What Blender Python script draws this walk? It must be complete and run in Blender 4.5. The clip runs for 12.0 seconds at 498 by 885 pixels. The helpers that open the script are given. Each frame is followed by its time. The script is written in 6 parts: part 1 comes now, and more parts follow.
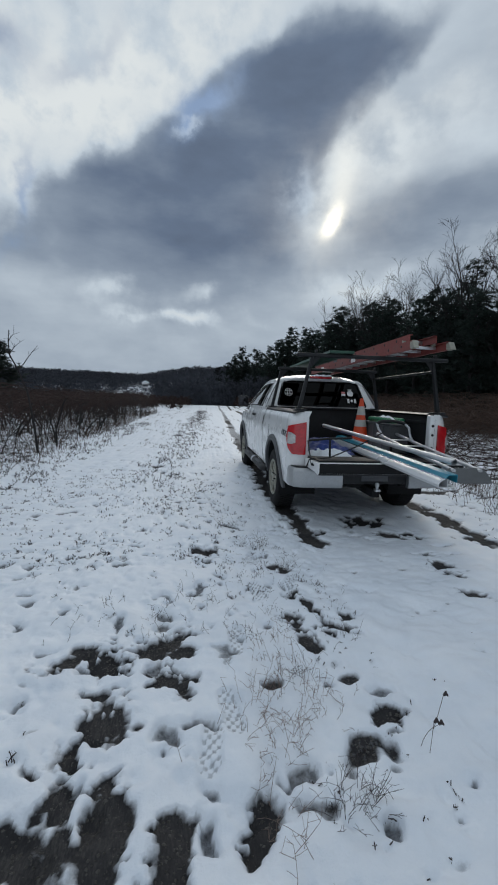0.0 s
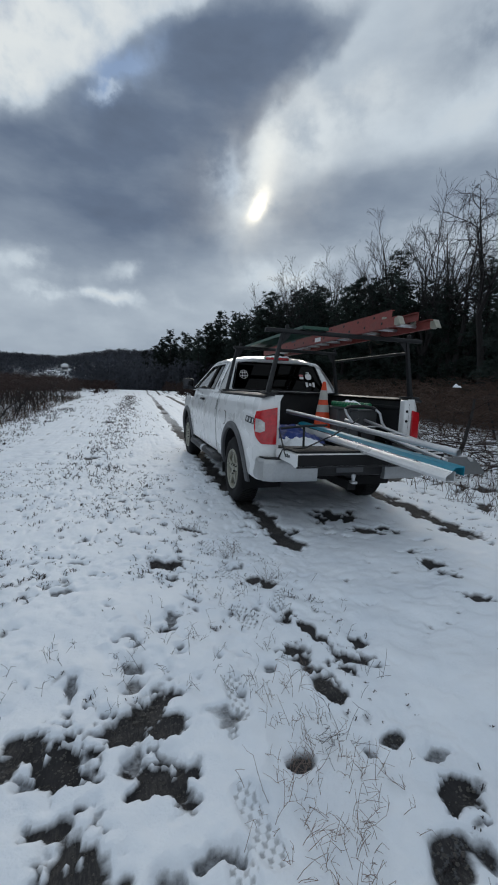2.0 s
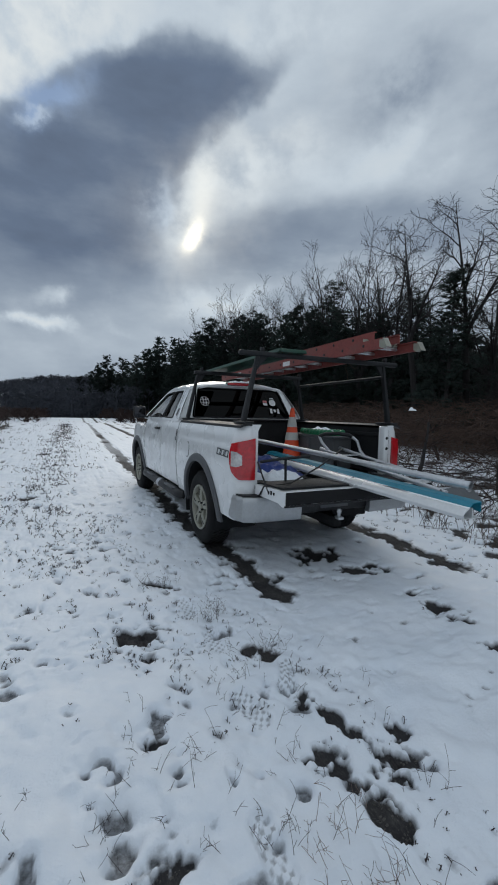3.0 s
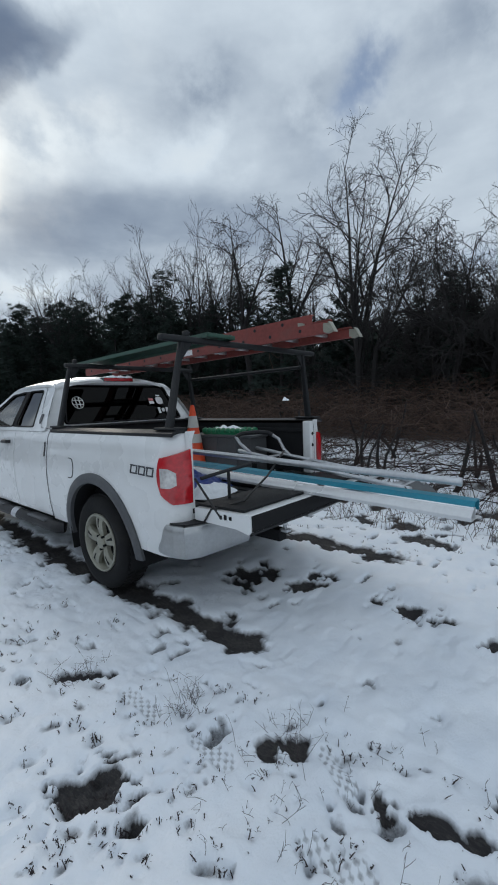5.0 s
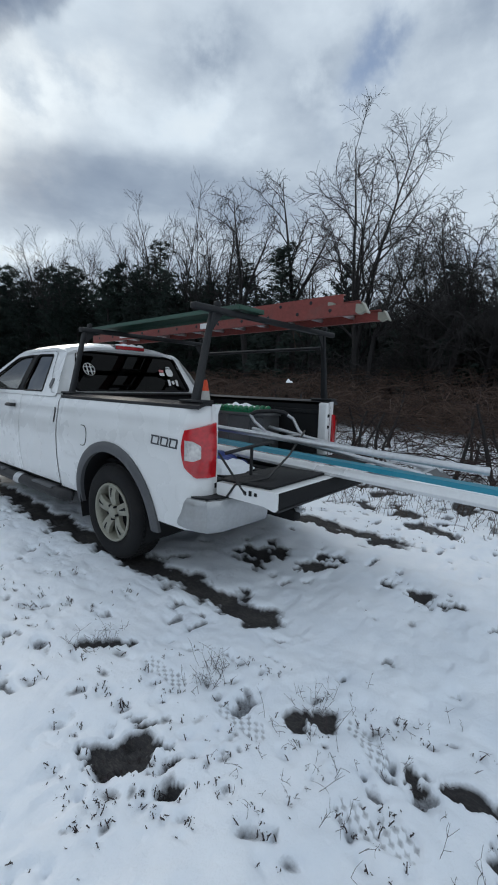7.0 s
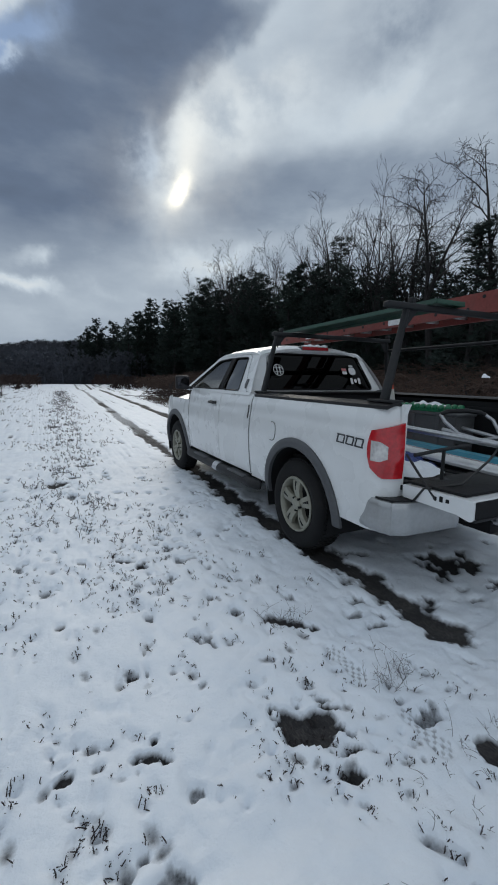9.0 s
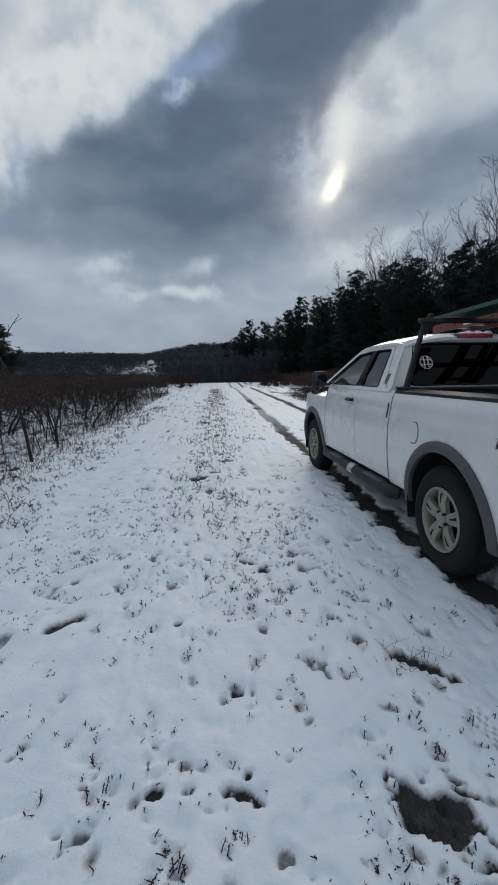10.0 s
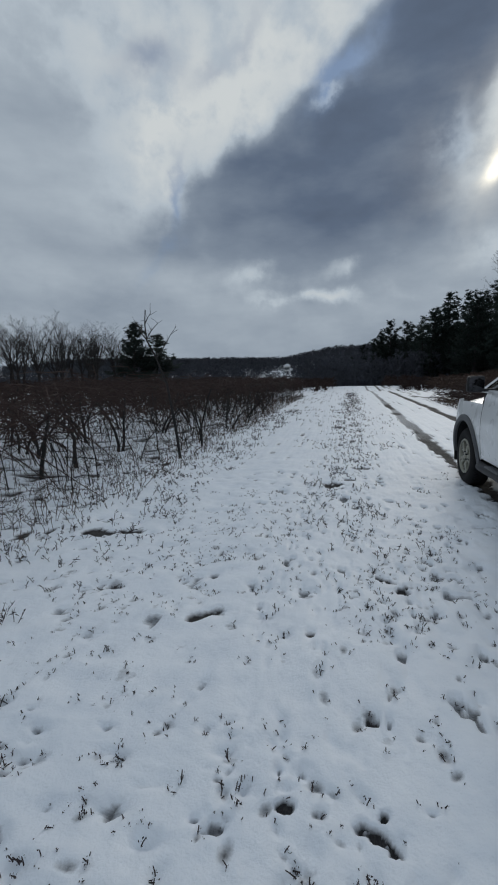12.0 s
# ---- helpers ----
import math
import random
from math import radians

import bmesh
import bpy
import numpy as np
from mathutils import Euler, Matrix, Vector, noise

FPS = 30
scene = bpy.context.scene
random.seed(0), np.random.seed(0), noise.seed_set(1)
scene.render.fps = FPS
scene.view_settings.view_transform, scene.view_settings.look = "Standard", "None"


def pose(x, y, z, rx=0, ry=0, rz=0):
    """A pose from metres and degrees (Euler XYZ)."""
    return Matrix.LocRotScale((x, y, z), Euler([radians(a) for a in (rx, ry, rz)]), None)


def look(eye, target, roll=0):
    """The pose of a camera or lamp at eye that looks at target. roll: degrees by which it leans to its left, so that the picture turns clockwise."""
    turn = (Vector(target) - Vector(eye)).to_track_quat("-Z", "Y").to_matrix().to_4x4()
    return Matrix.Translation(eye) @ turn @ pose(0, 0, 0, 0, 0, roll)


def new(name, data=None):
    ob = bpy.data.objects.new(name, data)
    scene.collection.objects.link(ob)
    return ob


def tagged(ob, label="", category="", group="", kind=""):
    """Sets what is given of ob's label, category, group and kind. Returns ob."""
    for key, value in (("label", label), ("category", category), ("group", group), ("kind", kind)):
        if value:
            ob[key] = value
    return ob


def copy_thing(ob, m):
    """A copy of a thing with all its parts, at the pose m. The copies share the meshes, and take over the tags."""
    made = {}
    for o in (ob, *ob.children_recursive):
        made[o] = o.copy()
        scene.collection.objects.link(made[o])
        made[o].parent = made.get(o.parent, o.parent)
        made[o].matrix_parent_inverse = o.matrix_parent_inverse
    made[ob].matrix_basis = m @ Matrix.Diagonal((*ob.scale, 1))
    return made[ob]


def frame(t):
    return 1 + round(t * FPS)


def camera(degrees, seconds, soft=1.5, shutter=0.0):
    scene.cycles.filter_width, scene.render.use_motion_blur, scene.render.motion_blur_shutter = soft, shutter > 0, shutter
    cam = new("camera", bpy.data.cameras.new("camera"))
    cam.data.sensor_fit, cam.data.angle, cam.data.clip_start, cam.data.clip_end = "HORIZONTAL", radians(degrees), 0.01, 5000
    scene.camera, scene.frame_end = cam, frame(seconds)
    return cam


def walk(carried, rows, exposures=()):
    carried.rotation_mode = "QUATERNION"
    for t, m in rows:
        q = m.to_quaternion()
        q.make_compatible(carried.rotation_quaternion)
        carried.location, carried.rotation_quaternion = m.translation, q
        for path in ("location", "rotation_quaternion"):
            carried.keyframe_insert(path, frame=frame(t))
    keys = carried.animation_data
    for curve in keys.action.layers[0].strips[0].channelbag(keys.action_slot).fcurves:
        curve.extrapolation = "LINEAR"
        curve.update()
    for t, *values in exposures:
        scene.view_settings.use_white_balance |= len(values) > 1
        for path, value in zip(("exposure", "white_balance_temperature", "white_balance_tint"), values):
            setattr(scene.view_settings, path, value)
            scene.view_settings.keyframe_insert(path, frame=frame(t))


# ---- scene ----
# the camera and its walk: seconds, eye, aim, roll
LENS = 61.7
PATH = [
    (0, (-2.08, -5.661, 1.501), (-1.82, -3.688, 1.295), 1.8),
    (0.5, (-2.06, -5.628, 1.498), (-1.788, -3.661, 1.267), 2.8),
    (1, (-2.077, -5.505, 1.477), (-1.734, -3.555, 1.201), 3.9),
    (1.5, (-2.205, -5.198, 1.46), (-1.723, -3.278, 1.176), 3.5),
    (2, (-2.323, -4.944, 1.456), (-1.732, -3.052, 1.192), 2.2),
    (2.5, (-2.349, -4.581, 1.482), (-1.67, -2.713, 1.256), 0.0),
    (2.7, (-2.388, -4.498, 1.485), (-1.648, -2.649, 1.302), 0.2),
    (4.3, (-2.644, -3.569, 1.503), (-1.379, -2.021, 1.435), -0.7),
    (4.5, (-2.64, -3.463, 1.542), (-1.331, -1.954, 1.452), -2.2),
    (5, (-2.676, -3.245, 1.557), (-1.196, -1.913, 1.374), -2.1),
    (5.5, (-2.787, -3.101, 1.543), (-1.189, -1.924, 1.297), -1.3),
    (6, (-2.824, -3.029, 1.543), (-1.216, -1.869, 1.285), 0.6),
    (6.5, (-2.833, -3.013, 1.535), (-1.26, -1.808, 1.259), 1.9),
    (6.7, (-2.827, -3.008, 1.519), (-1.273, -1.779, 1.245), 1.8),
    (8.3, (-2.936, -3.068, 1.531), (-1.736, -1.497, 1.226), 1.7),
    (8.5, (-2.93, -3.068, 1.538), (-1.809, -1.44, 1.228), 1.3),
    (9, (-2.97, -3.019, 1.547), (-2.088, -1.251, 1.241), 0.7),
    (9.5, (-2.905, -2.937, 1.526), (-2.372, -1.033, 1.221), -0.2),
    (10, (-2.755, -2.831, 1.546), (-2.535, -0.87, 1.224), -0.8),
    (10.5, (-2.737, -2.804, 1.559), (-2.687, -0.831, 1.236), -0.9),
    (11, (-2.777, -2.785, 1.565), (-2.827, -0.809, 1.26), -0.7),
    (11.5, (-2.776, -2.785, 1.57), (-2.953, -0.814, 1.277), -0.6),
    (12, (-2.812, -2.794, 1.575), (-3.216, -0.858, 1.277), -1.0),
]
cam = camera(LENS, 12.0, soft=1.9)
EXPOSURE = ((0, -0.18), (2.5, -0.18), (4.5, 0.0), (5, 0.08), (5.5, 0.26), (6.5, 0.25), (8.5, -0.05), (9.5, -0.23), (10.5, -0.40), (12, -0.46))
walk(cam, [(t, look(eye, aim, roll)) for t, eye, aim, roll in PATH], EXPOSURE)

# ---- world and sun ----
SUN_AZ, SUN_EL = 17.2, 22.6  # degrees right of +y, and up
world = bpy.data.worlds.new("sky")
scene.world = world
world.use_nodes = True
WT = world.node_tree
WT.nodes.clear()


def wn(kind, **sets):
    n = WT.nodes.new(kind)
    for key, value in sets.items():
        if key == "op":
            n.operation = value
        elif key == "ins":
            for i, v in value.items():
                if hasattr(v, "links"):
                    WT.links.new(v, n.inputs[i])
                else:
                    n.inputs[i].default_value = v
    return n


def wm(op, a, b=0.0, c=0.0):
    return wn("ShaderNodeMath", op=op, ins={0: a, 1: b, 2: c}).outputs[0]


def sky_blob(plane, az, el, turn, su, sv, hard=0.0):
    """A soft elongated patch of cloud at a place in the sky, in degrees."""
    m = wn("ShaderNodeMapping", ins={0: plane, 1: (az, el, 0), 2: (0, 0, radians(turn)), 3: (su, sv, 1)})
    m.vector_type = "TEXTURE"
    d = wn("ShaderNodeVectorMath", op="DOT_PRODUCT", ins={0: m.outputs[0], 1: m.outputs[0]}).outputs["Value"]
    if hard:  # an even bank with a firm rim
        d = wm("POWER", d, hard)
    return wm("EXPONENT", wm("MULTIPLY", d, -0.7))


coord = wn("ShaderNodeTexCoord").outputs["Generated"]
warp = wn("ShaderNodeTexNoise", ins={"Vector": coord, "Scale": 4.5, "Detail": 7.0, "Roughness": 0.58})
warp2 = wn("ShaderNodeVectorMath", op="SUBTRACT", ins={0: warp.outputs["Color"], 1: (0.5, 0.5, 0.5)})
warp3 = wn("ShaderNodeVectorMath", op="SCALE", ins={0: warp2.outputs[0], "Scale": 13.0})
sep = wn("ShaderNodeSeparateXYZ", ins={0: coord})
azimuth = wm("MULTIPLY", wm("ARCTAN2", sep.outputs[0], sep.outputs[1]), 57.2958)
elevation = wm("MULTIPLY", wm("ARCSINE", sep.outputs[2]), 57.2958)
flat = wn("ShaderNodeCombineXYZ", ins={0: azimuth, 1: elevation})
plane = wn("ShaderNodeVectorMath", op="ADD", ins={0: flat.outputs[0], 1: warp3.outputs[0]}).outputs[0]
# thickness of the cloud: darker banks and thinner, brighter stretches
value = wn("ShaderNodeMapRange", ins={0: elevation, 1: 0.0, 2: 42.0, 3: 0.59, 4: 0.68}).outputs[0]
for az, el, turn, su, sv, amount in (
        (-10, 35.0, 34, 20, 5.0, 0.22), (-24, 34, 10, 14, 7, 0.18), (-35, 25, 0, 9, 6, -0.10), (-34, 17, 0, 10, 3, -0.08),
        (-11.0, 14.0, 10, 3.6, 1.3, 0.34), (1.4, 13.9, 14, 3.4, 1.2, 0.36), (-1.3, 9.4, -8, 4.4, 0.8, 0.34), (-8, 9.8, -12, 4.5, 0.8, 0.16), (9.5, 11.0, 0, 3.0, 0.9, 0.18),
        (-20.9, 22.4, 62, 2.6, 1.3, 0.22), (-9.0, 29.6, 32, 7, 1.6, 0.16), (3, 37.8, 30, 7, 1.6, 0.14), (-23, 27.5, 50, 4, 1.4, 0.12),
        (26, 30.2, 12, 8, 2.4, 0.09), (38, 29.5, 8, 9, 2.4, 0.10), (58, 28, 0, 26, 12, -0.07), (22, 40, 4, 13, 2.4, 0.12), (22, 15.6, 0, 5, 1.3, 0.20), (47, 28, 0, 7, 3.0, 0.12), (10, 6.5, 0, 50, 3.0, -0.05),
        # at el 85 and az 180: unseen sky dimmed and brightened to light the ground
        (42, 33.5, 20, 6, 2.0, -0.16), (58, 33, 30, 5, 2.4, -0.10), (82, 36, 0, 10, 5, -0.14), (0, 85, 0, 400, 24, -0.16), (180, 38, 0, 75, 34, 0.16), (-180, 38, 0, 75, 34, 0.16), (-26, 22, 0, 22, 16, 0.05)):
    value = wm("MULTIPLY_ADD", sky_blob(plane, az, el, turn, su, sv), amount, value)
grain = wn("ShaderNodeTexNoise", ins={"Vector": wn("ShaderNodeVectorMath", op="MULTIPLY", ins={0: coord, 1: (1, 1, 2.6)}).outputs[0],
                                      "Scale": 3.8, "Detail": 8.0, "Roughness": 0.54})
value = wm("ADD", value, wm("MULTIPLY", wm("SUBTRACT", grain.outputs[0], 0.5), 0.34))
# smooth slate-coloured banks in front; the great one ends along a slanting bright rim
def shifted(scale, detail, amount):
    n = wn("ShaderNodeTexNoise", ins={"Vector": coord, "Scale": scale, "Detail": detail, "Roughness": 0.5})
    n = wn("ShaderNodeVectorMath", op="SUBTRACT", ins={0: n.outputs["Color"], 1: (0.5, 0.5, 0.5)})
    n = wn("ShaderNodeVectorMath", op="SCALE", ins={0: n.outputs[0], "Scale": amount})
    return wn("ShaderNodeVectorMath", op="ADD", ins={0: flat.outputs[0], 1: n.outputs[0]}).outputs[0]


gentle, torn = shifted(5.0, 3.5, 3.5), shifted(8.0, 7.0, 8.0)
tilt = wn("ShaderNodeVectorMath", op="DOT_PRODUCT", ins={0: torn, 1: (-0.5, 0.866, 0.0)}).outputs["Value"]
rim_line = wn("ShaderNodeMapRange", ins={0: tilt, 1: 30.8, 2: 27.2, 3: 0.0, 4: 1.0})
rim_line.interpolation_type = "SMOOTHSTEP"
# its other side rises steeply beside the sun and leans over to the right
across = wn("ShaderNodeSeparateXYZ", ins={0: torn})
lean = wm("MULTIPLY_ADD", wm("MAXIMUM", wm("SUBTRACT", across.outputs[1], 28.0), 0.0), -1.25, across.outputs[0])
steep = wn("ShaderNodeMapRange", ins={0: lean, 1: 17.6, 2: 13.0, 3: 0.0, 4: 1.0})
steep.interpolation_type = "SMOOTHSTEP"
cap = wn("ShaderNodeMapRange", ins={0: across.outputs[1], 1: 41.0, 2: 36.5, 3: 0.0, 4: 1.0})
cap.interpolation_type = "SMOOTHSTEP"
edges = wm("MULTIPLY", wm("MULTIPLY", rim_line.outputs[0], steep.outputs[0]), cap.outputs[0])
for az, el, turn, su, sv, hard, shade, depth, cut in (
        (-2, 24.0, 10, 20, 9.4, 1.9, 0.31, 0.95, True), (15.5, 34.6, 28, 18, 8.0, 2.4, 0.22, 0.95, True), (6, 28, 40, 13, 9, 1.8, 0.26, 0.95, True),
        (34, 22.0, 7, 16, 3.6, 2.2, 0.39, 0.88, False), (47, 21.2, 0, 12, 2.2, 1.2, 0.44, 0.6, False)):
    bank = wm("MULTIPLY", sky_blob(gentle, az, el, turn, su, sv, hard), depth)
    if cut:
        bank = wm("MULTIPLY", bank, edges)
    toned = wm("MULTIPLY_ADD", wm("SUBTRACT", grain.outputs[0], 0.5), 0.62, shade)
    value = wm("MULTIPLY_ADD", wm("SUBTRACT", toned, value), bank, value)
# a few torn scraps of bright cloud before the great bank
for az, el, turn, su, sv, amount in ((-0.9, 30.5, 12, 1.7, 0.5, 0.55), (-3.0, 30.0, 0, 0.8, 0.4, 0.3), (14.6, 24.0, 70, 3.0, 1.2, 0.14)):
    value = wm("MULTIPLY_ADD", sky_blob(plane, az, el, turn, su, sv), amount, value)
ramp = wn("ShaderNodeValToRGB", ins={0: value})
for i, (at, colour) in enumerate(((0.0, (0.09, 0.117, 0.168)), (0.25, (0.145, 0.194, 0.282)), (0.5, (0.287, 0.352, 0.442)),
                                  (0.75, (0.59, 0.676, 0.757)), (1.0, (0.81, 0.86, 0.875)))):
    stop = ramp.color_ramp.elements[i] if i < 2 else ramp.color_ramp.elements.new(at)
    stop.position, stop.color = at, (*colour, 1)
# blue sky in the gaps
sky = wn("ShaderNodeTexSky")
sky.sky_type, sky.sun_disc = "NISHITA", False
sky.sun_elevation, sky.sun_rotation = radians(SUN_EL), radians(SUN_AZ)
blue = wn("ShaderNodeMix", ins={0: 1.0})
blue.data_type, blue.blend_type = "RGBA", "MULTIPLY"
WT.links.new(sky.outputs[0], blue.inputs[6])
blue.inputs[7].default_value = (0.045, 0.062, 0.085, 1)
gap = 0.0
for az, el, turn, su, sv, amount in ((0.2, 32.2, 32, 3.6, 1.2, 1.0), (-20.3, 23.0, 66, 3.0, 0.6, 0.5), (-22.6, 33.8, 20, 3.4, 1.5, 0.5), (-22.5, 17.0, 60, 3.0, 0.8, 0.36),
                                     (64.5, 35.5, 62, 4.4, 1.3, 0.55), (82.4, 17.0, 15, 5, 1.6, 0.6), (-13.5, 36.5, 40, 4, 0.8, 0.4), (13, 25.6, 60, 2.5, 0.9, 0.25)):
    gap = wm("MULTIPLY_ADD", sky_blob(plane, az, el, turn, su, sv), amount, gap)
cover = wn("ShaderNodeMix", ins={0: wm("MINIMUM", wm("MULTIPLY", gap, 1.1), 0.85)})
cover.data_type = "RGBA"
WT.links.new(ramp.outputs[0], cover.inputs[6])
WT.links.new(blue.outputs[2], cover.inputs[7])
# the sun behind thin cloud
toward = (math.sin(radians(SUN_AZ)) * math.cos(radians(SUN_EL)), math.cos(radians(SUN_AZ)) * math.cos(radians(SUN_EL)), math.sin(radians(SUN_EL)))
near_sun = wn("ShaderNodeVectorMath", op="ADD", ins={0: flat.outputs[0], 1: wn("ShaderNodeVectorMath", op="SCALE", ins={0: warp2.outputs[0], "Scale": 5.0}).outputs[0]}).outputs[0]
glow = wm("ADD", wm("MULTIPLY", sky_blob(near_sun, SUN_AZ, SUN_EL, 58, 1.25, 0.75), 1.6), wm("MULTIPLY", sky_blob(near_sun, SUN_AZ + 1.0, SUN_EL + 3.2, 72, 4.6, 1.5), 0.26))
glow = wm("ADD", glow, wm("MULTIPLY", sky_blob(plane, SUN_AZ + 6, SUN_EL + 7, 38, 11, 4.5), 0.14))
glow = wm("ADD", glow, wm("MULTIPLY", sky_blob(plane, SUN_AZ, SUN_EL, 0, 6, 6), 0.07))
warm = wn("ShaderNodeMix", ins={0: glow})
warm.data_type, warm.blend_type, warm.clamp_factor = "RGBA", "ADD", False
WT.links.new(cover.outputs[2], warm.inputs[6])
warm.inputs[7].default_value = (1.0, 0.88, 0.64, 1)
back = wn("ShaderNodeBackground", ins={0: warm.outputs[2], 1: 1.0})
WT.links.new(back.outputs[0], wn("ShaderNodeOutputWorld").inputs[0])

sun = new("sun", bpy.data.lights.new("sun", "SUN"))
sun.data.energy, sun.data.angle, sun.data.color = 1.0, radians(24), (1.0, 0.95, 0.86)
sun.matrix_world = look(Vector(toward) * 100, (0, 0, 0))


# ---- materials ----
def material(name, colour, rough=0.6, metal=0.0, vary=0.18, coarse=3.0, fine=45.0, bump=0.15, relief=0.004, dirt=None, dirt_amount=0.3, coat=0.0, spread=0.0, specular=0.5):
    """A Principled surface with two scales of colour change, roughness change and fine relief."""
    m = bpy.data.materials.new(name)
    m.use_nodes = True
    nt = m.node_tree
    p = nt.nodes["Principled BSDF"]
    tc = nt.nodes.new("ShaderNodeTexCoord")
    big, small = nt.nodes.new("ShaderNodeTexNoise"), nt.nodes.new("ShaderNodeTexNoise")
    for n, scale, detail in ((big, coarse, 5.0), (small, fine, 4.0)):
        n.inputs["Scale"].default_value, n.inputs["Detail"].default_value = scale, detail
        nt.links.new(tc.outputs["Object"], n.inputs["Vector"])
    both = nt.nodes.new("ShaderNodeMath")
    both.operation = "MULTIPLY_ADD"
    both.inputs[1].default_value = 0.5
    nt.links.new(small.outputs[0], both.inputs[0])
    half = nt.nodes.new("ShaderNodeMath")
    half.operation = "MULTIPLY"
    half.inputs[1].default_value = 0.5
    nt.links.new(big.outputs[0], half.inputs[0])
    nt.links.new(half.outputs[0], both.inputs[2])
    ramp = nt.nodes.new("ShaderNodeValToRGB")
    lo, hi = ramp.color_ramp.elements
    lo.position, hi.position = 0.32, 0.68
    lo.color = (*[c * (1 - vary) for c in colour], 1)
    hi.color = (*[min(1, c * (1 + vary)) for c in colour], 1)
    nt.links.new(both.outputs[0], ramp.inputs[0])
    out = ramp.outputs[0]
    if spread:  # one piece differs from the next
        info = nt.nodes.new("ShaderNodeObjectInfo")
        hsv = nt.nodes.new("ShaderNodeHueSaturation")
        mr = nt.nodes.new("ShaderNodeMapRange")
        mr.inputs[3].default_value, mr.inputs[4].default_value = 1 - spread, 1 + spread
        nt.links.new(info.outputs["Random"], mr.inputs[0])
        nt.links.new(mr.outputs[0], hsv.inputs["Value"])
        nt.links.new(out, hsv.inputs["Color"])
        out = hsv.outputs[0]
    if dirt:
        spots = nt.nodes.new("ShaderNodeTexNoise")
        spots.inputs["Scale"].default_value, spots.inputs["Detail"].default_value, spots.inputs["Roughness"].default_value = 2.2, 9.0, 0.7
        nt.links.new(tc.outputs["Object"], spots.inputs["Vector"])
        edge = nt.nodes.new("ShaderNodeMapRange")
        edge.inputs[1].default_value, edge.inputs[2].default_value, edge.inputs[4].default_value = 0.5, 0.75, dirt_amount
        nt.links.new(spots.outputs[0], edge.inputs[0])
        mix = nt.nodes.new("ShaderNodeMix")
        mix.data_type = "RGBA"
        mix.inputs[7].default_value = (*dirt, 1)
        nt.links.new(edge.outputs[0], mix.inputs[0])
        nt.links.new(out, mix.inputs[6])
        out = mix.outputs[2]
    nt.links.new(out, p.inputs["Base Color"])
    rr = nt.nodes.new("ShaderNodeMapRange")
    rr.inputs[3].default_value, rr.inputs[4].default_value = max(0.02, rough - 0.1), min(1, rough + 0.1)
    nt.links.new(big.outputs[0], rr.inputs[0])
    nt.links.new(rr.outputs[0], p.inputs["Roughness"])
    p.inputs["Metallic"].default_value = metal
    p.inputs["Coat Weight"].default_value = coat
    p.inputs["Specular IOR Level"].default_value = specular
    if bump:
        b = nt.nodes.new("ShaderNodeBump")
        b.inputs["Strength"].default_value, b.inputs["Distance"].default_value = bump, relief
        nt.links.new(small.outputs[0], b.inputs["Height"])
        nt.links.new(b.outputs[0], p.inputs["Normal"])
    return m


def glass(name, tint, gloss=1.0):
    """A thin pane: it lets tinted light through and mirrors by its Fresnel gloss."""
    m = bpy.data.materials.new(name)
    m.use_nodes = True
    nt = m.node_tree
    nt.nodes.clear()
    tr, gl, fr, mx = (nt.nodes.new("ShaderNode" + k) for k in ("BsdfTransparent", "BsdfGlossy", "Fresnel", "MixShader"))
    tr.inputs[0].default_value = (*tint, 1)
    gl.inputs["Roughness"].default_value = 0.03
    gl.inputs[0].default_value = (gloss, gloss, gloss, 1)
    fr.inputs[0].default_value = 1.5
    nt.links.new(fr.outputs[0], mx.inputs[0])
    nt.links.new(tr.outputs[0], mx.inputs[1])
    nt.links.new(gl.outputs[0], mx.inputs[2])
    nt.links.new(mx.outputs[0], nt.nodes.new("ShaderNodeOutputMaterial").inputs[0])
    return m


PAINT = material("white car paint", (0.72, 0.73, 0.735), 0.28, vary=0.02, bump=0.0, dirt=(0.46, 0.45, 0.42), dirt_amount=0.14, coat=0.5)
SEAM = material("black rubber seal", (0.012, 0.012, 0.013), 0.7, bump=0.1, specular=0.2)
TRIM = material("grey plastic flare", (0.075, 0.078, 0.085), 0.55, vary=0.15, bump=0.2, dirt=(0.2, 0.19, 0.17), dirt_amount=0.3)
BLACK = material("black plastic", (0.016, 0.016, 0.018), 0.5, specular=0.3, bump=0.25, dirt=(0.09, 0.085, 0.08), dirt_amount=0.3)
LINER = material("black bed liner", (0.012, 0.0125, 0.014), 0.6, fine=160, bump=0.5, dirt=(0.05, 0.05, 0.05), dirt_amount=0.3, specular=0.2)
TYRE = material("tyre rubber", (0.012, 0.012, 0.013), 0.85, specular=0.25, bump=0.4, dirt=(0.045, 0.04, 0.034), dirt_amount=0.4)
RIM = material("silver-beige wheel", (0.29, 0.285, 0.235), 0.42, metal=0.25, bump=0.1, dirt=(0.12, 0.11, 0.09), dirt_amount=0.4)
CHROME = material("dulled steel bumper", (0.40, 0.41, 0.42), 0.36, metal=0.7, vary=0.1, bump=0.1, dirt=(0.3, 0.29, 0.27), dirt_amount=0.6)
REDLAMP = material("red lamp lens", (0.44, 0.010, 0.016), 0.12, vary=0.3, coarse=9, bump=0.0, coat=0.8)
CLEARLAMP = material("clear lamp lens", (0.55, 0.53, 0.52), 0.15, metal=0.3, vary=0.3, coarse=22, bump=0.3, coat=0.8)
BADGE = material("dark badge", (0.03, 0.032, 0.04), 0.4)
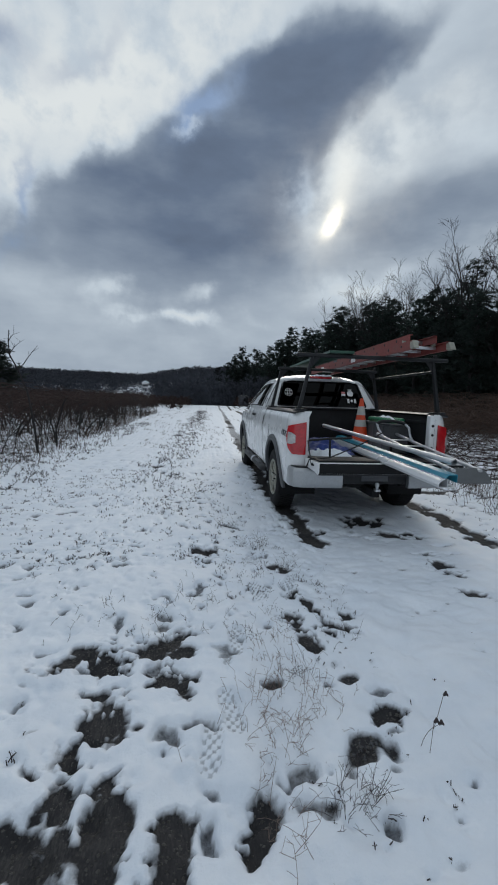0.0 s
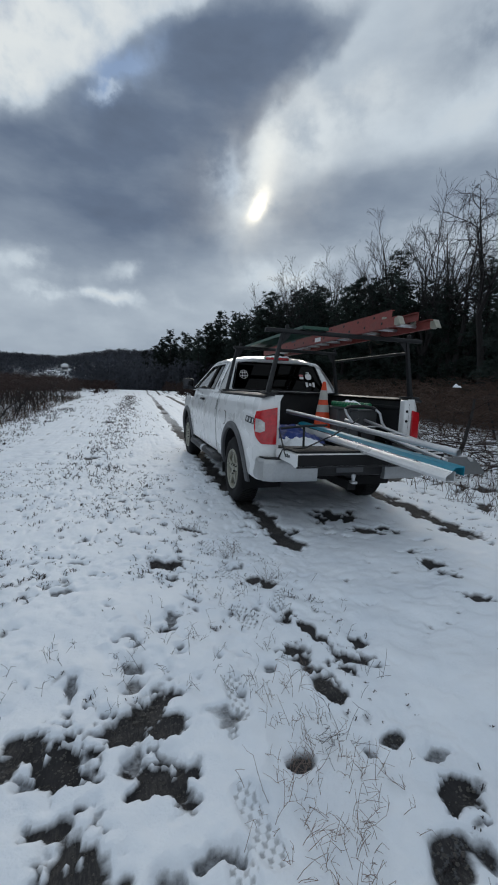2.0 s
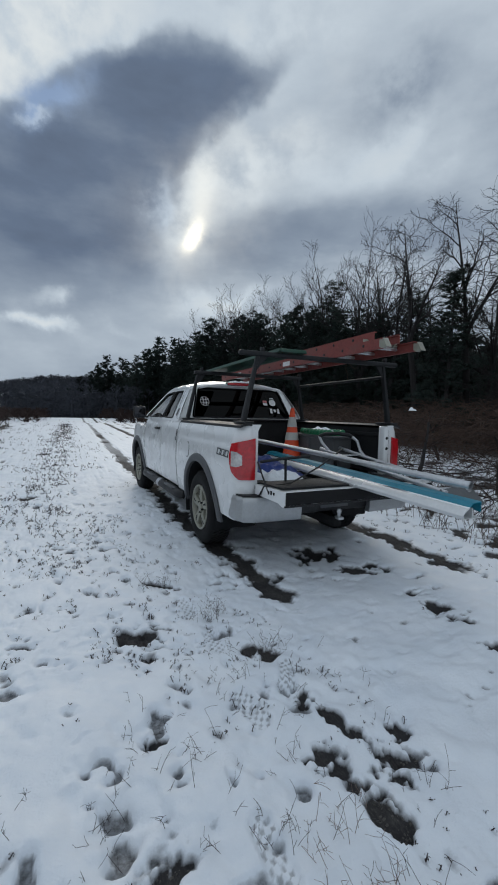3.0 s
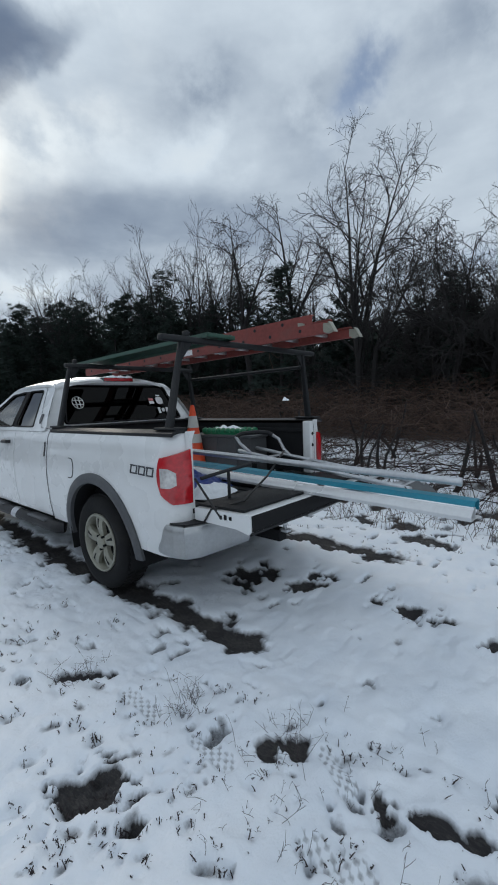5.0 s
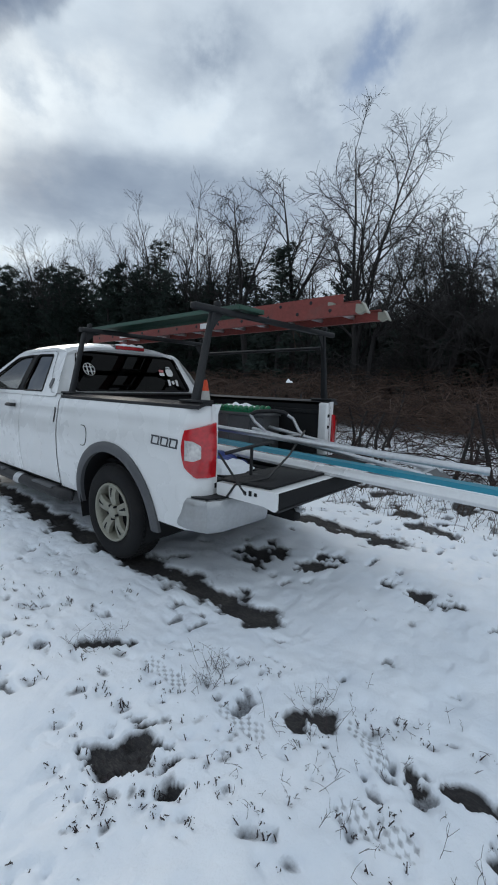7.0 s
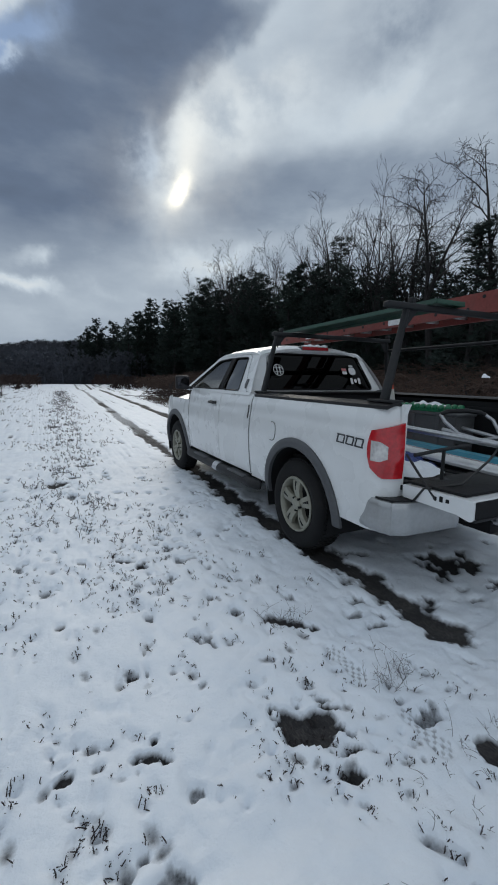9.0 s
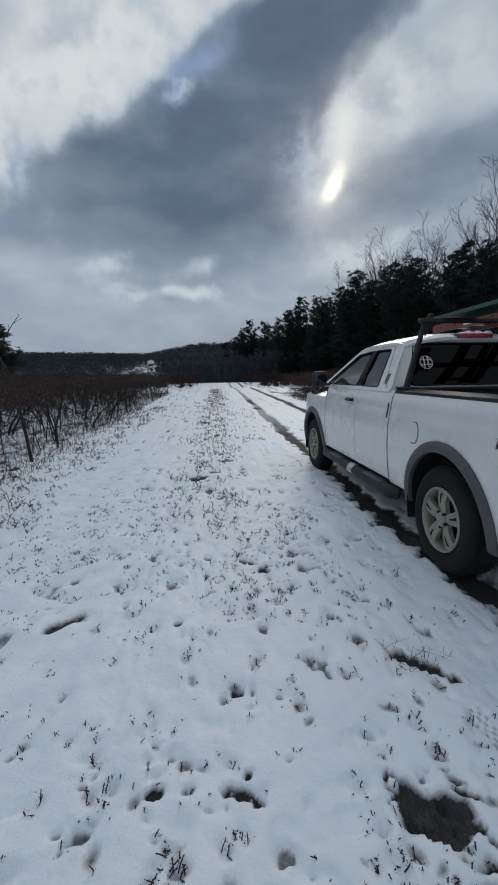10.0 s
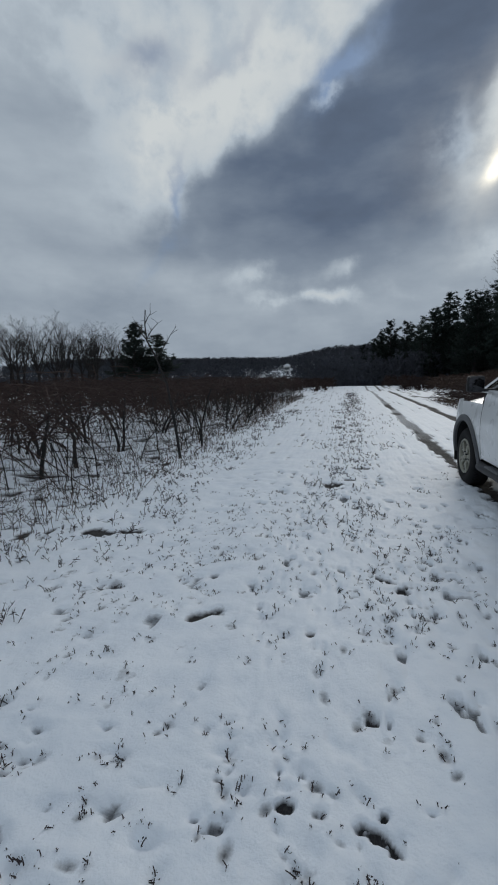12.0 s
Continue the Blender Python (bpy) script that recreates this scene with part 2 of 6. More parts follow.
STICKER = material("white sticker", (0.7, 0.7, 0.7), 0.5, bump=0)
PINK = material("faded red sticker", (0.5, 0.16, 0.16), 0.5, bump=0)
DARKGLASS = glass("privacy glass", (0.006, 0.0063, 0.0075), 0.24)
SIDEGLASS = glass("light tinted glass", (0.42, 0.46, 0.45))
SEAT = material("dark seat cloth", (0.02, 0.02, 0.022), 0.9, bump=0.3)
RACK = material("black powder-coated steel", (0.014, 0.015, 0.017), 0.55, bump=0.2, dirt=(0.07, 0.065, 0.06), dirt_amount=0.25, specular=0.3)
ORANGE = material("orange fibreglass rail", (0.205, 0.040, 0.032), 0.55, vary=0.25, bump=0.2, dirt=(0.14, 0.075, 0.06), dirt_amount=0.8)
ALU = material("worn aluminium", (0.58, 0.59, 0.61), 0.38, metal=0.85, vary=0.14, bump=0.15, dirt=(0.3, 0.3, 0.3), dirt_amount=0.4)
PALEALU = material("mill-finish white aluminium", (0.70, 0.71, 0.72), 0.3, metal=0.35, vary=0.06, bump=0.06, dirt=(0.5, 0.5, 0.5), dirt_amount=0.3)
MIRRORALU = material("polished aluminium strip", (0.85, 0.86, 0.87), 0.12, metal=1.0, vary=0.05, bump=0.03)
TEAL = material("teal blue plastic film", (0.008, 0.20, 0.29), 0.32, vary=0.14, bump=0.1)
GREEN = material("dark green painted metal", (0.016, 0.06, 0.04), 0.5, vary=0.2, bump=0.15)
GREENP = material("green moulded plastic", (0.012, 0.17, 0.075), 0.4, vary=0.2, bump=0.15)
CONE = material("orange cone rubber", (0.72, 0.07, 0.015), 0.5, vary=0.12, bump=0.1, dirt=(0.3, 0.05, 0.03), dirt_amount=0.4)
CONEBAND = material("grey reflective band", (0.5, 0.49, 0.46), 0.5, vary=0.12, bump=0.1)
GREYBOX = material("grey plastic tub", (0.09, 0.093, 0.097), 0.6, vary=0.15, bump=0.2)
BLUE = material("blue tarpaulin", (0.012, 0.035, 0.19), 0.5, vary=0.3, bump=0.3)
STRAP = material("black rubber strap", (0.014, 0.014, 0.015), 0.6)
SNOWPILE = material("loose snow", (0.82, 0.85, 0.89), 0.75, vary=0.05, bump=0.5, relief=0.02)
BARK = material("dark bark", (0.019, 0.017, 0.017), 0.9, vary=0.35, coarse=2, fine=18, bump=0.6, relief=0.02, spread=0.3)
PALEBARK = material("grey bark", (0.05, 0.046, 0.043), 0.9, vary=0.3, coarse=2, fine=18, bump=0.6, relief=0.02, spread=0.3)
NEEDLE = material("pine needles", (0.021, 0.032, 0.027), 0.8, vary=0.45, coarse=0.6, fine=6, bump=0.0, spread=0.3, specular=0.2)
CANE = material("dead brown cane", (0.042, 0.028, 0.025), 0.9, vary=0.4, coarse=1.2, fine=14, bump=0.0, spread=0.25, specular=0.2)
BRUSHCANE = material("reddish bare cane", (0.066, 0.043, 0.034), 0.9, vary=0.45, coarse=1.2, fine=14, bump=0.0, specular=0.2)
STRAW = material("dry weed stalk", (0.075, 0.052, 0.040), 0.9, vary=0.4, coarse=1.5, fine=20, bump=0.0, specular=0.2)
DRYGRASS = material("pale dry grass", (0.20, 0.15, 0.13), 0.9, vary=0.35, coarse=2, fine=20, bump=0.0, specular=0.2)
# near-black base stands in for a dark reflection in the door mirror
MIRROR = material("darkened mirror glass", (0.05, 0.05, 0.055), 0.05, metal=1.0, vary=0.05, bump=0.0)
SPRIG = material("dark weed sprig", (0.055, 0.045, 0.047), 0.9, vary=0.4, coarse=2, fine=20, bump=0.0, specular=0.2)
# bluish grey base puts the distance haze into the woods' colour
HAZEWOOD = material("far bare woods tinted for haze", (0.060, 0.064, 0.076), 0.95, vary=0.4, coarse=0.05, fine=0.6, bump=0.0, specular=0.1)
PEBBLE = material("wet gravel", (0.062, 0.056, 0.049), 0.5, vary=0.35, coarse=9, fine=40, bump=0.3)
SIDING = material("white house siding", (0.7, 0.7, 0.7), 0.7, vary=0.06)
ROOFING = material("dark shingle roof", (0.1, 0.1, 0.105), 0.85)


# ---- building helpers ----
class Shell:
    """Vertices and faces gathered for one mesh."""

    def __init__(self):
        self.v, self.f = [], []

    def tube(self, pts, r, seg=8, caps=True, squash=1.0):
        pts = [Vector(p) for p in pts]
        radii = r if isinstance(r, (list, tuple)) else [r] * len(pts)
        base, side = len(self.v), None
        for i, p in enumerate(pts):
            way = (pts[min(i + 1, len(pts) - 1)] - pts[max(i - 1, 0)]).normalized()
            if side is None:
                side = way.orthogonal().normalized()
            side = (side - way * side.dot(way)).normalized()
            up = way.cross(side)
            for k in range(seg):
                a = 2 * math.pi * k / seg
                self.v.append(p + radii[i] * (math.cos(a) * side + squash * math.sin(a) * up))
        for i in range(len(pts) - 1):
            for k in range(seg):
                a, b = base + i * seg + k, base + i * seg + (k + 1) % seg
                self.f.append((a, b, b + seg, a + seg))
        if caps:
            self.f.append(tuple(base + k for k in reversed(range(seg))))
            self.f.append(tuple(base + (len(pts) - 1) * seg + k for k in range(seg)))
        return self

    def box(self, x0, x1, y0, y1, z0, z1, bevel=0.0, m=None, steps=2):
        bm = bmesh.new()
        bmesh.ops.create_cube(bm, size=1, matrix=Matrix.Translation(((x0 + x1) / 2, (y0 + y1) / 2, (z0 + z1) / 2)) @ Matrix.Diagonal((abs(x1 - x0), abs(y1 - y0), abs(z1 - z0), 1)))
        if bevel:
            bmesh.ops.bevel(bm, geom=bm.edges[:], offset=bevel, segments=steps, affect="EDGES", profile=0.5)
        if m is not None:
            bm.transform(m)
        return self.add(bm)

    def add(self, bm):
        base = len(self.v)
        bm.verts.index_update()
        self.v += [v.co.copy() for v in bm.verts]
        self.f += [tuple(base + v.index for v in f.verts) for f in bm.faces]
        bm.free()
        return self

    def surf(self, fn, us, vs, keep=None):
        base, nv = len(self.v), len(vs)
        for u in us:
            for v in vs:
                self.v.append(Vector(fn(u, v)))
        for i in range(len(us) - 1):
            for j in range(nv - 1):
                if keep is None or keep((us[i] + us[i + 1]) / 2, (vs[j] + vs[j + 1]) / 2):
                    a = base + i * nv + j
                    self.f.append((a, a + nv, a + nv + 1, a + 1))
        return self

    def slab(self, fn, us, vs, d0, d1):
        """A curved plate between the depths d0 and d1 of fn(u, v, d), closed round its rim."""
        nu, nv = len(us), len(vs)
        b0 = len(self.v)
        self.surf(lambda u, v: fn(u, v, d1), us, vs)
        b1 = len(self.v)
        self.surf(lambda u, v: fn(u, v, d0), us, vs)
        rim = [i * nv for i in range(nu)] + [(nu - 1) * nv + j for j in range(1, nv)] + [i * nv + nv - 1 for i in range(nu - 2, -1, -1)] + [j for j in range(nv - 2, 0, -1)]
        for a, b in zip(rim, rim[1:] + rim[:1]):
            self.f.append((b0 + a, b0 + b, b1 + b, b1 + a))
        return self

    def lathe(self, profile, seg=40, axis="x", at=(0, 0, 0)):
        """profile: (radius, along); the axis runs through at."""
        base, n = len(self.v), len(profile)
        for k in range(seg):
            a = 2 * math.pi * k / seg
            c, s = math.cos(a), math.sin(a)
            for r, w in profile:
                p = (w, r * c, r * s) if axis == "x" else (r * c, w, r * s) if axis == "y" else (r * c, r * s, w)
                self.v.append(Vector(at) + Vector(p))
        for k in range(seg):
            for j in range(n - 1):
                a, b = base + k * n + j, base + (k + 1) % seg * n + j
                self.f.append((a, b, b + 1, a + 1))
        return self

    def prism(self, outline, fn0, fn1):
        """A closed outline of 2D points, carried to 3D at its two ends by fn0 and fn1."""
        base, n = len(self.v), len(outline)
        self.v += [Vector(fn0(*p)) for p in outline] + [Vector(fn1(*p)) for p in outline]
        self.f.append(tuple(range(base, base + n)))
        self.f.append(tuple(reversed(range(base + n, base + 2 * n))))
        for i in range(n):
            j = (i + 1) % n
            self.f.append((base + i, base + j, base + n + j, base + n + i))
        return self

    def filled(self, outer, holes, fn):
        """A flat outline with holes, triangulated and carried to 3D by fn."""
        bm = bmesh.new()
        for ring in (outer, *holes):
            vs = [bm.verts.new((a, b, 0)) for a, b in ring]
            for p, q in zip(vs, vs[1:] + vs[:1]):
                bm.edges.new((p, q))
        bmesh.ops.triangle_fill(bm, use_beauty=True, use_dissolve=False, edges=bm.edges[:])
        for v in bm.verts:
            v.co = Vector(fn(v.co.x, v.co.y))
        return self.add(bm)

    def moved(self, m):
        self.v = [m @ p for p in self.v]
        return self


def part(name, shell, material, parent=None, label="", sharp=38, kind=""):
    """One mesh object, under a thing or a part."""
    me = bpy.data.meshes.new(name)
    me.from_pydata([tuple(p) for p in shell.v], [], shell.f)
    me.materials.append(material)
    me.shade_smooth()
    me.set_sharp_from_angle(angle=radians(sharp))
    ob = new(name, me)
    ob.parent = parent
    if label:
        ob["label"] = label
    if kind:
        ob["kind"] = kind
    return ob


def thing(name, label, category, group="", at=(0, 0, 0)):
    ob = new(name)
    ob.empty_display_size = 0.2
    ob.location = at
    return tagged(ob, label, category, group)


def span(a, b, n):
    return [a + (b - a) * i / n for i in range(n + 1)]


def rounded(pts, r, steps=4):
    """A 2D outline with its corners rounded."""
    out, n = [], len(pts)
    for i, p in enumerate(pts):
        p, a, b = Vector(p), Vector(pts[i - 1]), Vector(pts[(i + 1) % n])
        ra = min(r, (a - p).length * 0.45, (b - p).length * 0.45)
        s, e = p + (a - p).normalized() * ra, p + (b - p).normalized() * ra
        for k in range(steps + 1):
            t = k / steps
            q = (1 - t) ** 2 * s + 2 * t * (1 - t) * p + t * t * e
            out.append((q.x, q.y))
    return out


def mirror_x(shell):
    out = Shell()
    out.v = [Vector((-p.x, p.y, p.z)) for p in shell.v]
    out.f = [tuple(reversed(f)) for f in shell.f]
    return out


# ---- the pickup truck: rear axle at y 0, its nose towards +y ----
REAR, CABBACK, AXLE = -1.0, 0.93, 3.65
WHEEL_Z, ARCH_R, REAR_AXLE = 0.432, 0.50, 0.035


def inset(z):
    """How far the side skin stands in from the widest line, by height."""
    if z < 0.95:
        return 0.05 * ((0.95 - z) / 0.5) ** 2
    if z < 1.14:
        return 0.012 * ((z - 0.95) / 0.19) ** 2
    if z < 1.22:
        return 0.012 + 0.016 * (z - 1.14) / 0.08
    return 0.028 + 0.05 * ((z - 1.22) / 0.17) ** 2.2


def side(s, z, d=0.0):
    """The left body side: s runs along y, and round the rear corner once past it; d stands proud."""
    w = inset(z) - d
    start, r = -0.82, 0.18
    if s > start:
        return (-1.0 + w, s, z)
    a = min((start - s) / r, 1.75)
    return (-1.0 + inset(z) + r - (r + d) * math.cos(a), start - (r + d) * math.sin(a), z)


S_END = -0.82 - 0.18 * math.pi / 2


def arched(cy):
    def fn(s, z):
        dy, dz = s - cy, z - 0.46
        d = math.hypot(dy, dz)
        if d < ARCH_R and s > -0.8:
            k = ARCH_R / max(d, 1e-4)
            return side(s * 0 + cy + dy * k, max(0.3, 0.46 + dz * k))
        return side(s, z)
    return fn


def outside_arch(cy):
    return lambda s, z: math.hypot(s - cy, z - 0.46) > ARCH_R - 0.012 or s < -0.8


truck = thing("pickup_truck", "white pickup truck with lowered tailgate parked on snowy track", "pickup truck")
for flip in (False, True):
    def put(name, shell, mat, label="", parent=truck, sharp=38):
        return part(name, mirror_x(shell) if flip else shell, mat, parent, label, sharp)
    # bed side, doors and front fender are panels with dark seams between them
    put("bed_side", Shell().surf(arched(REAR_AXLE), span(S_END, -0.8, 12) + span(-0.775, CABBACK, 68), span(0.50, 1.385, 36), outside_arch(REAR_AXLE)), PAINT)
    put("rear_door", Shell().slab(side, span(0.944, 1.804, 20), span(0.52, 1.385, 24), -0.02, 0.0), PAINT)
    put("front_door", Shell().slab(side, span(1.814, 2.98, 24), span(0.52, 1.385, 24), -0.02, 0.0), PAINT)
    put("front_fender", Shell().surf(lambda s, z: (lambda p: (p[0] + 0.20 * max(0, (s - 3.95) / 0.6) ** 2, p[1], p[2]))(arched(AXLE)(s, z)), span(2.995, 4.54, 62), span(0.50, 1.22, 30), outside_arch(AXLE)), PAINT)
    put("sill", Shell().slab(lambda s, z, d: (side(s, z, d)[0] + 0.02, s, z), span(0.56, 3.15, 6), span(0.46, 1.36, 6), -0.03, -0.012), SEAM)
    put("quarter_rear_face", Shell().surf(lambda x, z: (x, REAR + 0.002 + 0.03 * ((x + 0.83) / 0.05) * 0, z), span(-0.835, -0.775, 3), span(0.74, 1.385, 6)), PAINT, "white painted rear edge of bed wall")
    put("rail_cap", Shell().slab(lambda x, y, d: (x, y, 1.385 + d - 0.02 * ((x + 0.86) / 0.08) ** 2), span(-0.945, -0.775, 6), span(-0.985, CABBACK - 0.01, 4), -0.01, 0.014), BLACK)
    put("bed_wall", Shell().slab(lambda y, z, d: (-0.775 - d, y, z), span(REAR + 0.005, 0.90, 40), span(0.86, 1.38, 12), 0.0, 0.02), LINER)
    put("wheel_house", Shell().slab(lambda a, x, d: (x, (0.40 + d) * math.cos(a) * 1.15, 0.62 + (0.42 + d) * math.sin(a) * 0.9), span(0, math.pi, 14), span(-0.80, -0.56, 2), 0.0, 0.02), LINER)
    for cy in (REAR_AXLE, AXLE):
        # flare: a rounded lip round the arch
        flare = Shell()

        def lip(a, t, d, cy=cy):
            r = ARCH_R - 0.012 + 0.085 * t
            y, z = cy + r * math.cos(a) * (1.06 if math.cos(a) < 0 else 1.0), 0.46 + r * math.sin(a)
            x = side(max(y, -0.8), min(z, 1.36))[0]
            return (x - d * (0.35 + 0.65 * math.sin(math.pi * min(1, t * 0.8 + 0.15))), y, z)
        flare.slab(lip, span(radians(-4), radians(186), 40), span(0, 1, 6), -0.02, 0.032)
        put("wheel_flare", flare, TRIM, "grey plastic wheel arch flare")
        put("arch_liner", Shell().surf(lambda a, x: (x, cy + 0.497 * math.cos(a), 0.46 + 0.497 * math.sin(a)), span(radians(-20), radians(200), 24), span(-0.985, -0.50, 3)).surf(
            lambda y, z: (-0.52, y, z), span(cy - 0.5, cy + 0.5, 2), span(0.42, 0.95, 2)), SEAM)
    # lamp cluster wraps round the rear corner
    L0 = -0.895

    def lamp(u, t, d):
        s = L0 + (S_END - 0.008 - L0) * u
        zb = 0.885 + 0.072 * max(0, 1 - u / 0.36) ** 1.2
        zt = 1.262 - 0.052 * (1 - u)
        p = side(s + 0.02 * math.sin(math.pi * t) * (1 - u), 1.05, d * (0.4 + 0.6 * math.sin(math.pi * min(max(t, 0.06), 0.94)) ** 0.3))
        return (p[0], p[1], zb + (zt - zb) * t)
    tail = put("tail_light", Shell().slab(lamp, span(0, 1, 14), span(0, 1, 14), -0.03, 0.022), REDLAMP, "red tail light wrapping the rear corner")

    def clear(u, t, d):
        s = L0 - 0.005 - 0.10 * u
        p = side(s, 1.06, d)
        half_h = 0.068 - 0.026 * max(0, u - 0.55) / 0.45
        return (p[0], p[1], 1.075 + half_h * (2 * t - 1) - 0.012 * u)
    put("reverse_lens", Shell().slab(clear, span(0, 1, 8), span(0, 1, 6), 0.01, 0.027), CLEARLAMP, "clear reversing light insert", tail)
    # bumper end, its top step and the fuel door
    BPLAN = [(-0.985, -0.79), (-1.0, -0.88), (-0.998, -1.0), (-0.965, -1.10), (-0.87, -1.15), (-0.62, -1.17), (-0.40, -1.18)]

    def bumper(u, z, d):
        i = min(int(u), len(BPLAN) - 2)
        a, b = Vector(BPLAN[i]), Vector(BPLAN[i + 1])
        p = a.lerp(b, u - i)
        n = Vector(((b - a).y, -(b - a).x)).normalized()
        p += n * (d - 0.012 - 0.014 * max(0, (0.57 - z) / 0.05) ** 2 - 0.012 * max(0, (z - 0.70) / 0.04) ** 2)
        p.y -= 0.09 * max(0, 1.5 - u) / 1.5 * (z - 0.525) / 0.22
        return (p.x, p.y, z)
    put("bumper_corner", Shell().slab(bumper, span(0, 6, 36), span(0.525, 0.745, 10), -0.06, 0.0), CHROME, "dull scuffed steel bumper corner")
    put("bumper_step", Shell().prism([(-0.955, -0.80), (-0.955, -0.97), (-0.925, -1.06), (-0.83, -1.10), (-0.40, -1.14), (-0.40, -0.92), (-0.80, -0.90)],
                                     lambda x, y: (x, y, 0.735), lambda x, y: (x, y, 0.757)), BLACK, "black plastic bumper step pad")
    if not flip:
        fuel = Shell()
        fuel.tube([side(y, z, 0.001) for y, z in [(0.46 - 0.078 * math.cos(a) ** 1 * (abs(math.cos(a)) ** -0.4 if abs(math.cos(a)) > 0.05 else 1), 1.045 + 0.088 * math.sin(a)) for a in span(radians(95), radians(-95), 24)]], 0.004, 5)
        put("fuel_door", fuel, SEAM, "round fuel door outline on bed side")
        # three slanted dark strokes stand for the maker's badge
        for k, (a, b) in enumerate(((-0.535, -0.625), (-0.640, -0.725), (-0.740, -0.825))):
            def stroke(y0, y1, z0, z1, slant=0.0):
                put("badge_stroke", Shell().slab(lambda s, z, d: side(s - (z - 1.11) * slant, z - 0.03 * (-s - 0.535), d), span(y1, y0, 4), (z0, z1), 0.0, 0.005), BADGE, "dark slanted badge stroke on bed side")
            stroke(a, b, 1.138, 1.148)
            stroke(a, b, 1.082, 1.091)
            stroke(a - 0.002, a - 0.013, 1.092, 1.137, 0.2)
            stroke(b + 0.013, b + 0.002, 1.092, 1.137, 0.2)
    # door handles, mirror, running board
    for y in (2.02,):
        grip = put("door_handle", Shell().tube([side(y + 0.09, 1.235, 0.005), side(y + 0.075, 1.236, 0.035), side(y, 1.238, 0.042), side(y - 0.075, 1.236, 0.035), side(y - 0.09, 1.235, 0.005)], 0.017, 8, True, 1.3), BLACK, "black door pull handle")
    put("door_handle", Shell().slab(side, span(0.985, 1.0, 2), span(1.12, 1.26, 6), 0.001, 0.008), BLACK, "slim black hidden rear door handle")
    mirror = put("door_mirror", Shell().box(-1.19, -0.985, 2.93, 3.02, 1.37, 1.575, 0.035, steps=3), BLACK, "black door mirror housing")
    put("mirror_stalk", Shell().box(-1.02, -0.90, 2.93, 2.99, 1.375, 1.415, 0.012), BLACK, "", mirror)
    put("mirror_glass", Shell().box(-1.175, -1.0, 2.924, 2.929, 1.39, 1.555, 0.002), MIRROR, "", mirror)
    step = put("running_board", Shell().tube([(-0.93, 0.78, 0.43), (-0.975, 0.82, 0.43), (-0.985, 0.9, 0.43), (-0.985, 2.9, 0.43), (-0.975, 2.98, 0.43), (-0.9, 3.02, 0.43)], 0.062, 12, True, 0.75), BLACK, "black tubular running board")
    for y in (1.25, 2.45):
        put("step_pad", Shell().box(-1.03, -0.93, y - 0.22, y + 0.22, 0.462, 0.484, 0.01), TRIM, "ribbed grey step pad", step)
        put("step_bracket", Shell().box(-0.95, -0.6, y - 0.03, y + 0.03, 0.40, 0.43, 0.005), SEAM, "", step)
    put("step_clip", Shell().tube([(-0.985, 1.78, 0.43), (-0.985, 1.92, 0.43)], 0.066, 12, True, 0.75), ALU, "bright step trim band", step)


# cab above the belt line: side frames with open windows, roof, rear frame
def cabx(z):
    return 0.95 - 0.045 * max(0, (z - 1.38) / 0.1) if z < 1.40 else 0.941 - 0.24 * ((z - 1.40) / 0.46) ** 1.25


def lean_back(z):  # y of the cab's back by height
    return 0.985 + 0.24 * max(0, (z - 1.36) / 0.5) ** 1.3


SIDE_OUT = [(3.28, 1.36), (2.30, 1.845), (1.9, 1.865), (1.35, 1.862), (lean_back(1.84), 1.84), (lean_back(1.6), 1.6), (lean_back(1.36), 1.36)]
WIN_FRONT = rounded([(3.02, 1.405), (2.30, 1.765), (1.90, 1.79), (1.905, 1.405)], 0.05)
WIN_REAR = rounded([(1.80, 1.405), (1.815, 1.79), (1.44, 1.785), (1.315, 1.405)], 0.05)
for flip in (False, True):
    sx = 1 if flip else -1
    part("cab_side_frame", Shell().filled(rounded(SIDE_OUT, 0.10), [WIN_FRONT, WIN_REAR], lambda y, z: (sx * cabx(z), y, z)), PAINT, truck)
    for name, ring, mat, word in (("front_side_window", WIN_FRONT, SIDEGLASS, "lightly tinted front side window"), ("rear_side_window", WIN_REAR, DARKGLASS, "dark tinted rear side window")):
        mid = (sum(p[0] for p in ring) / len(ring), sum(p[1] for p in ring) / len(ring))
        pane = part(name, Shell().filled([(mid[0] + (a - mid[0]) * 1.03, mid[1] + (b - mid[1]) * 1.03) for a, b in ring], [], lambda y, z: (sx * (cabx(z) - 0.014), y, z)), mat, truck, word)
        pane.visible_shadow = False
        seal = Shell()
        seal.tube([(sx * (cabx(z) + 0.001), y, z) for y, z in ring + ring[:1]], 0.009, 5, False)
        part("window_seal", seal, SEAM, truck)
    post = Shell().surf(lambda z, y: (sx * (cabx(z) + 0.003), y, z), span(1.40, 1.792, 6), span(1.79, 1.91, 2))
    part("door_pillar", post, SEAM, truck, "black pillar between side windows")
    cut = [side(0.945, z, 0.002) for z in span(0.52, 1.385, 12)] + [(-cabx(z) - 0.002, 1.12 + 0.26 * (z - 1.385) / 0.42, z) for z in span(1.40, 1.80, 8)] + [(-cabx(1.825) - 0.002, 1.48, 1.825), (-cabx(1.83) - 0.002, 2.25, 1.83)]
    part("door_gap", Shell().tube([(p[0] * -sx, p[1], p[2]) for p in cut], 0.0022, 4), TRIM, truck)
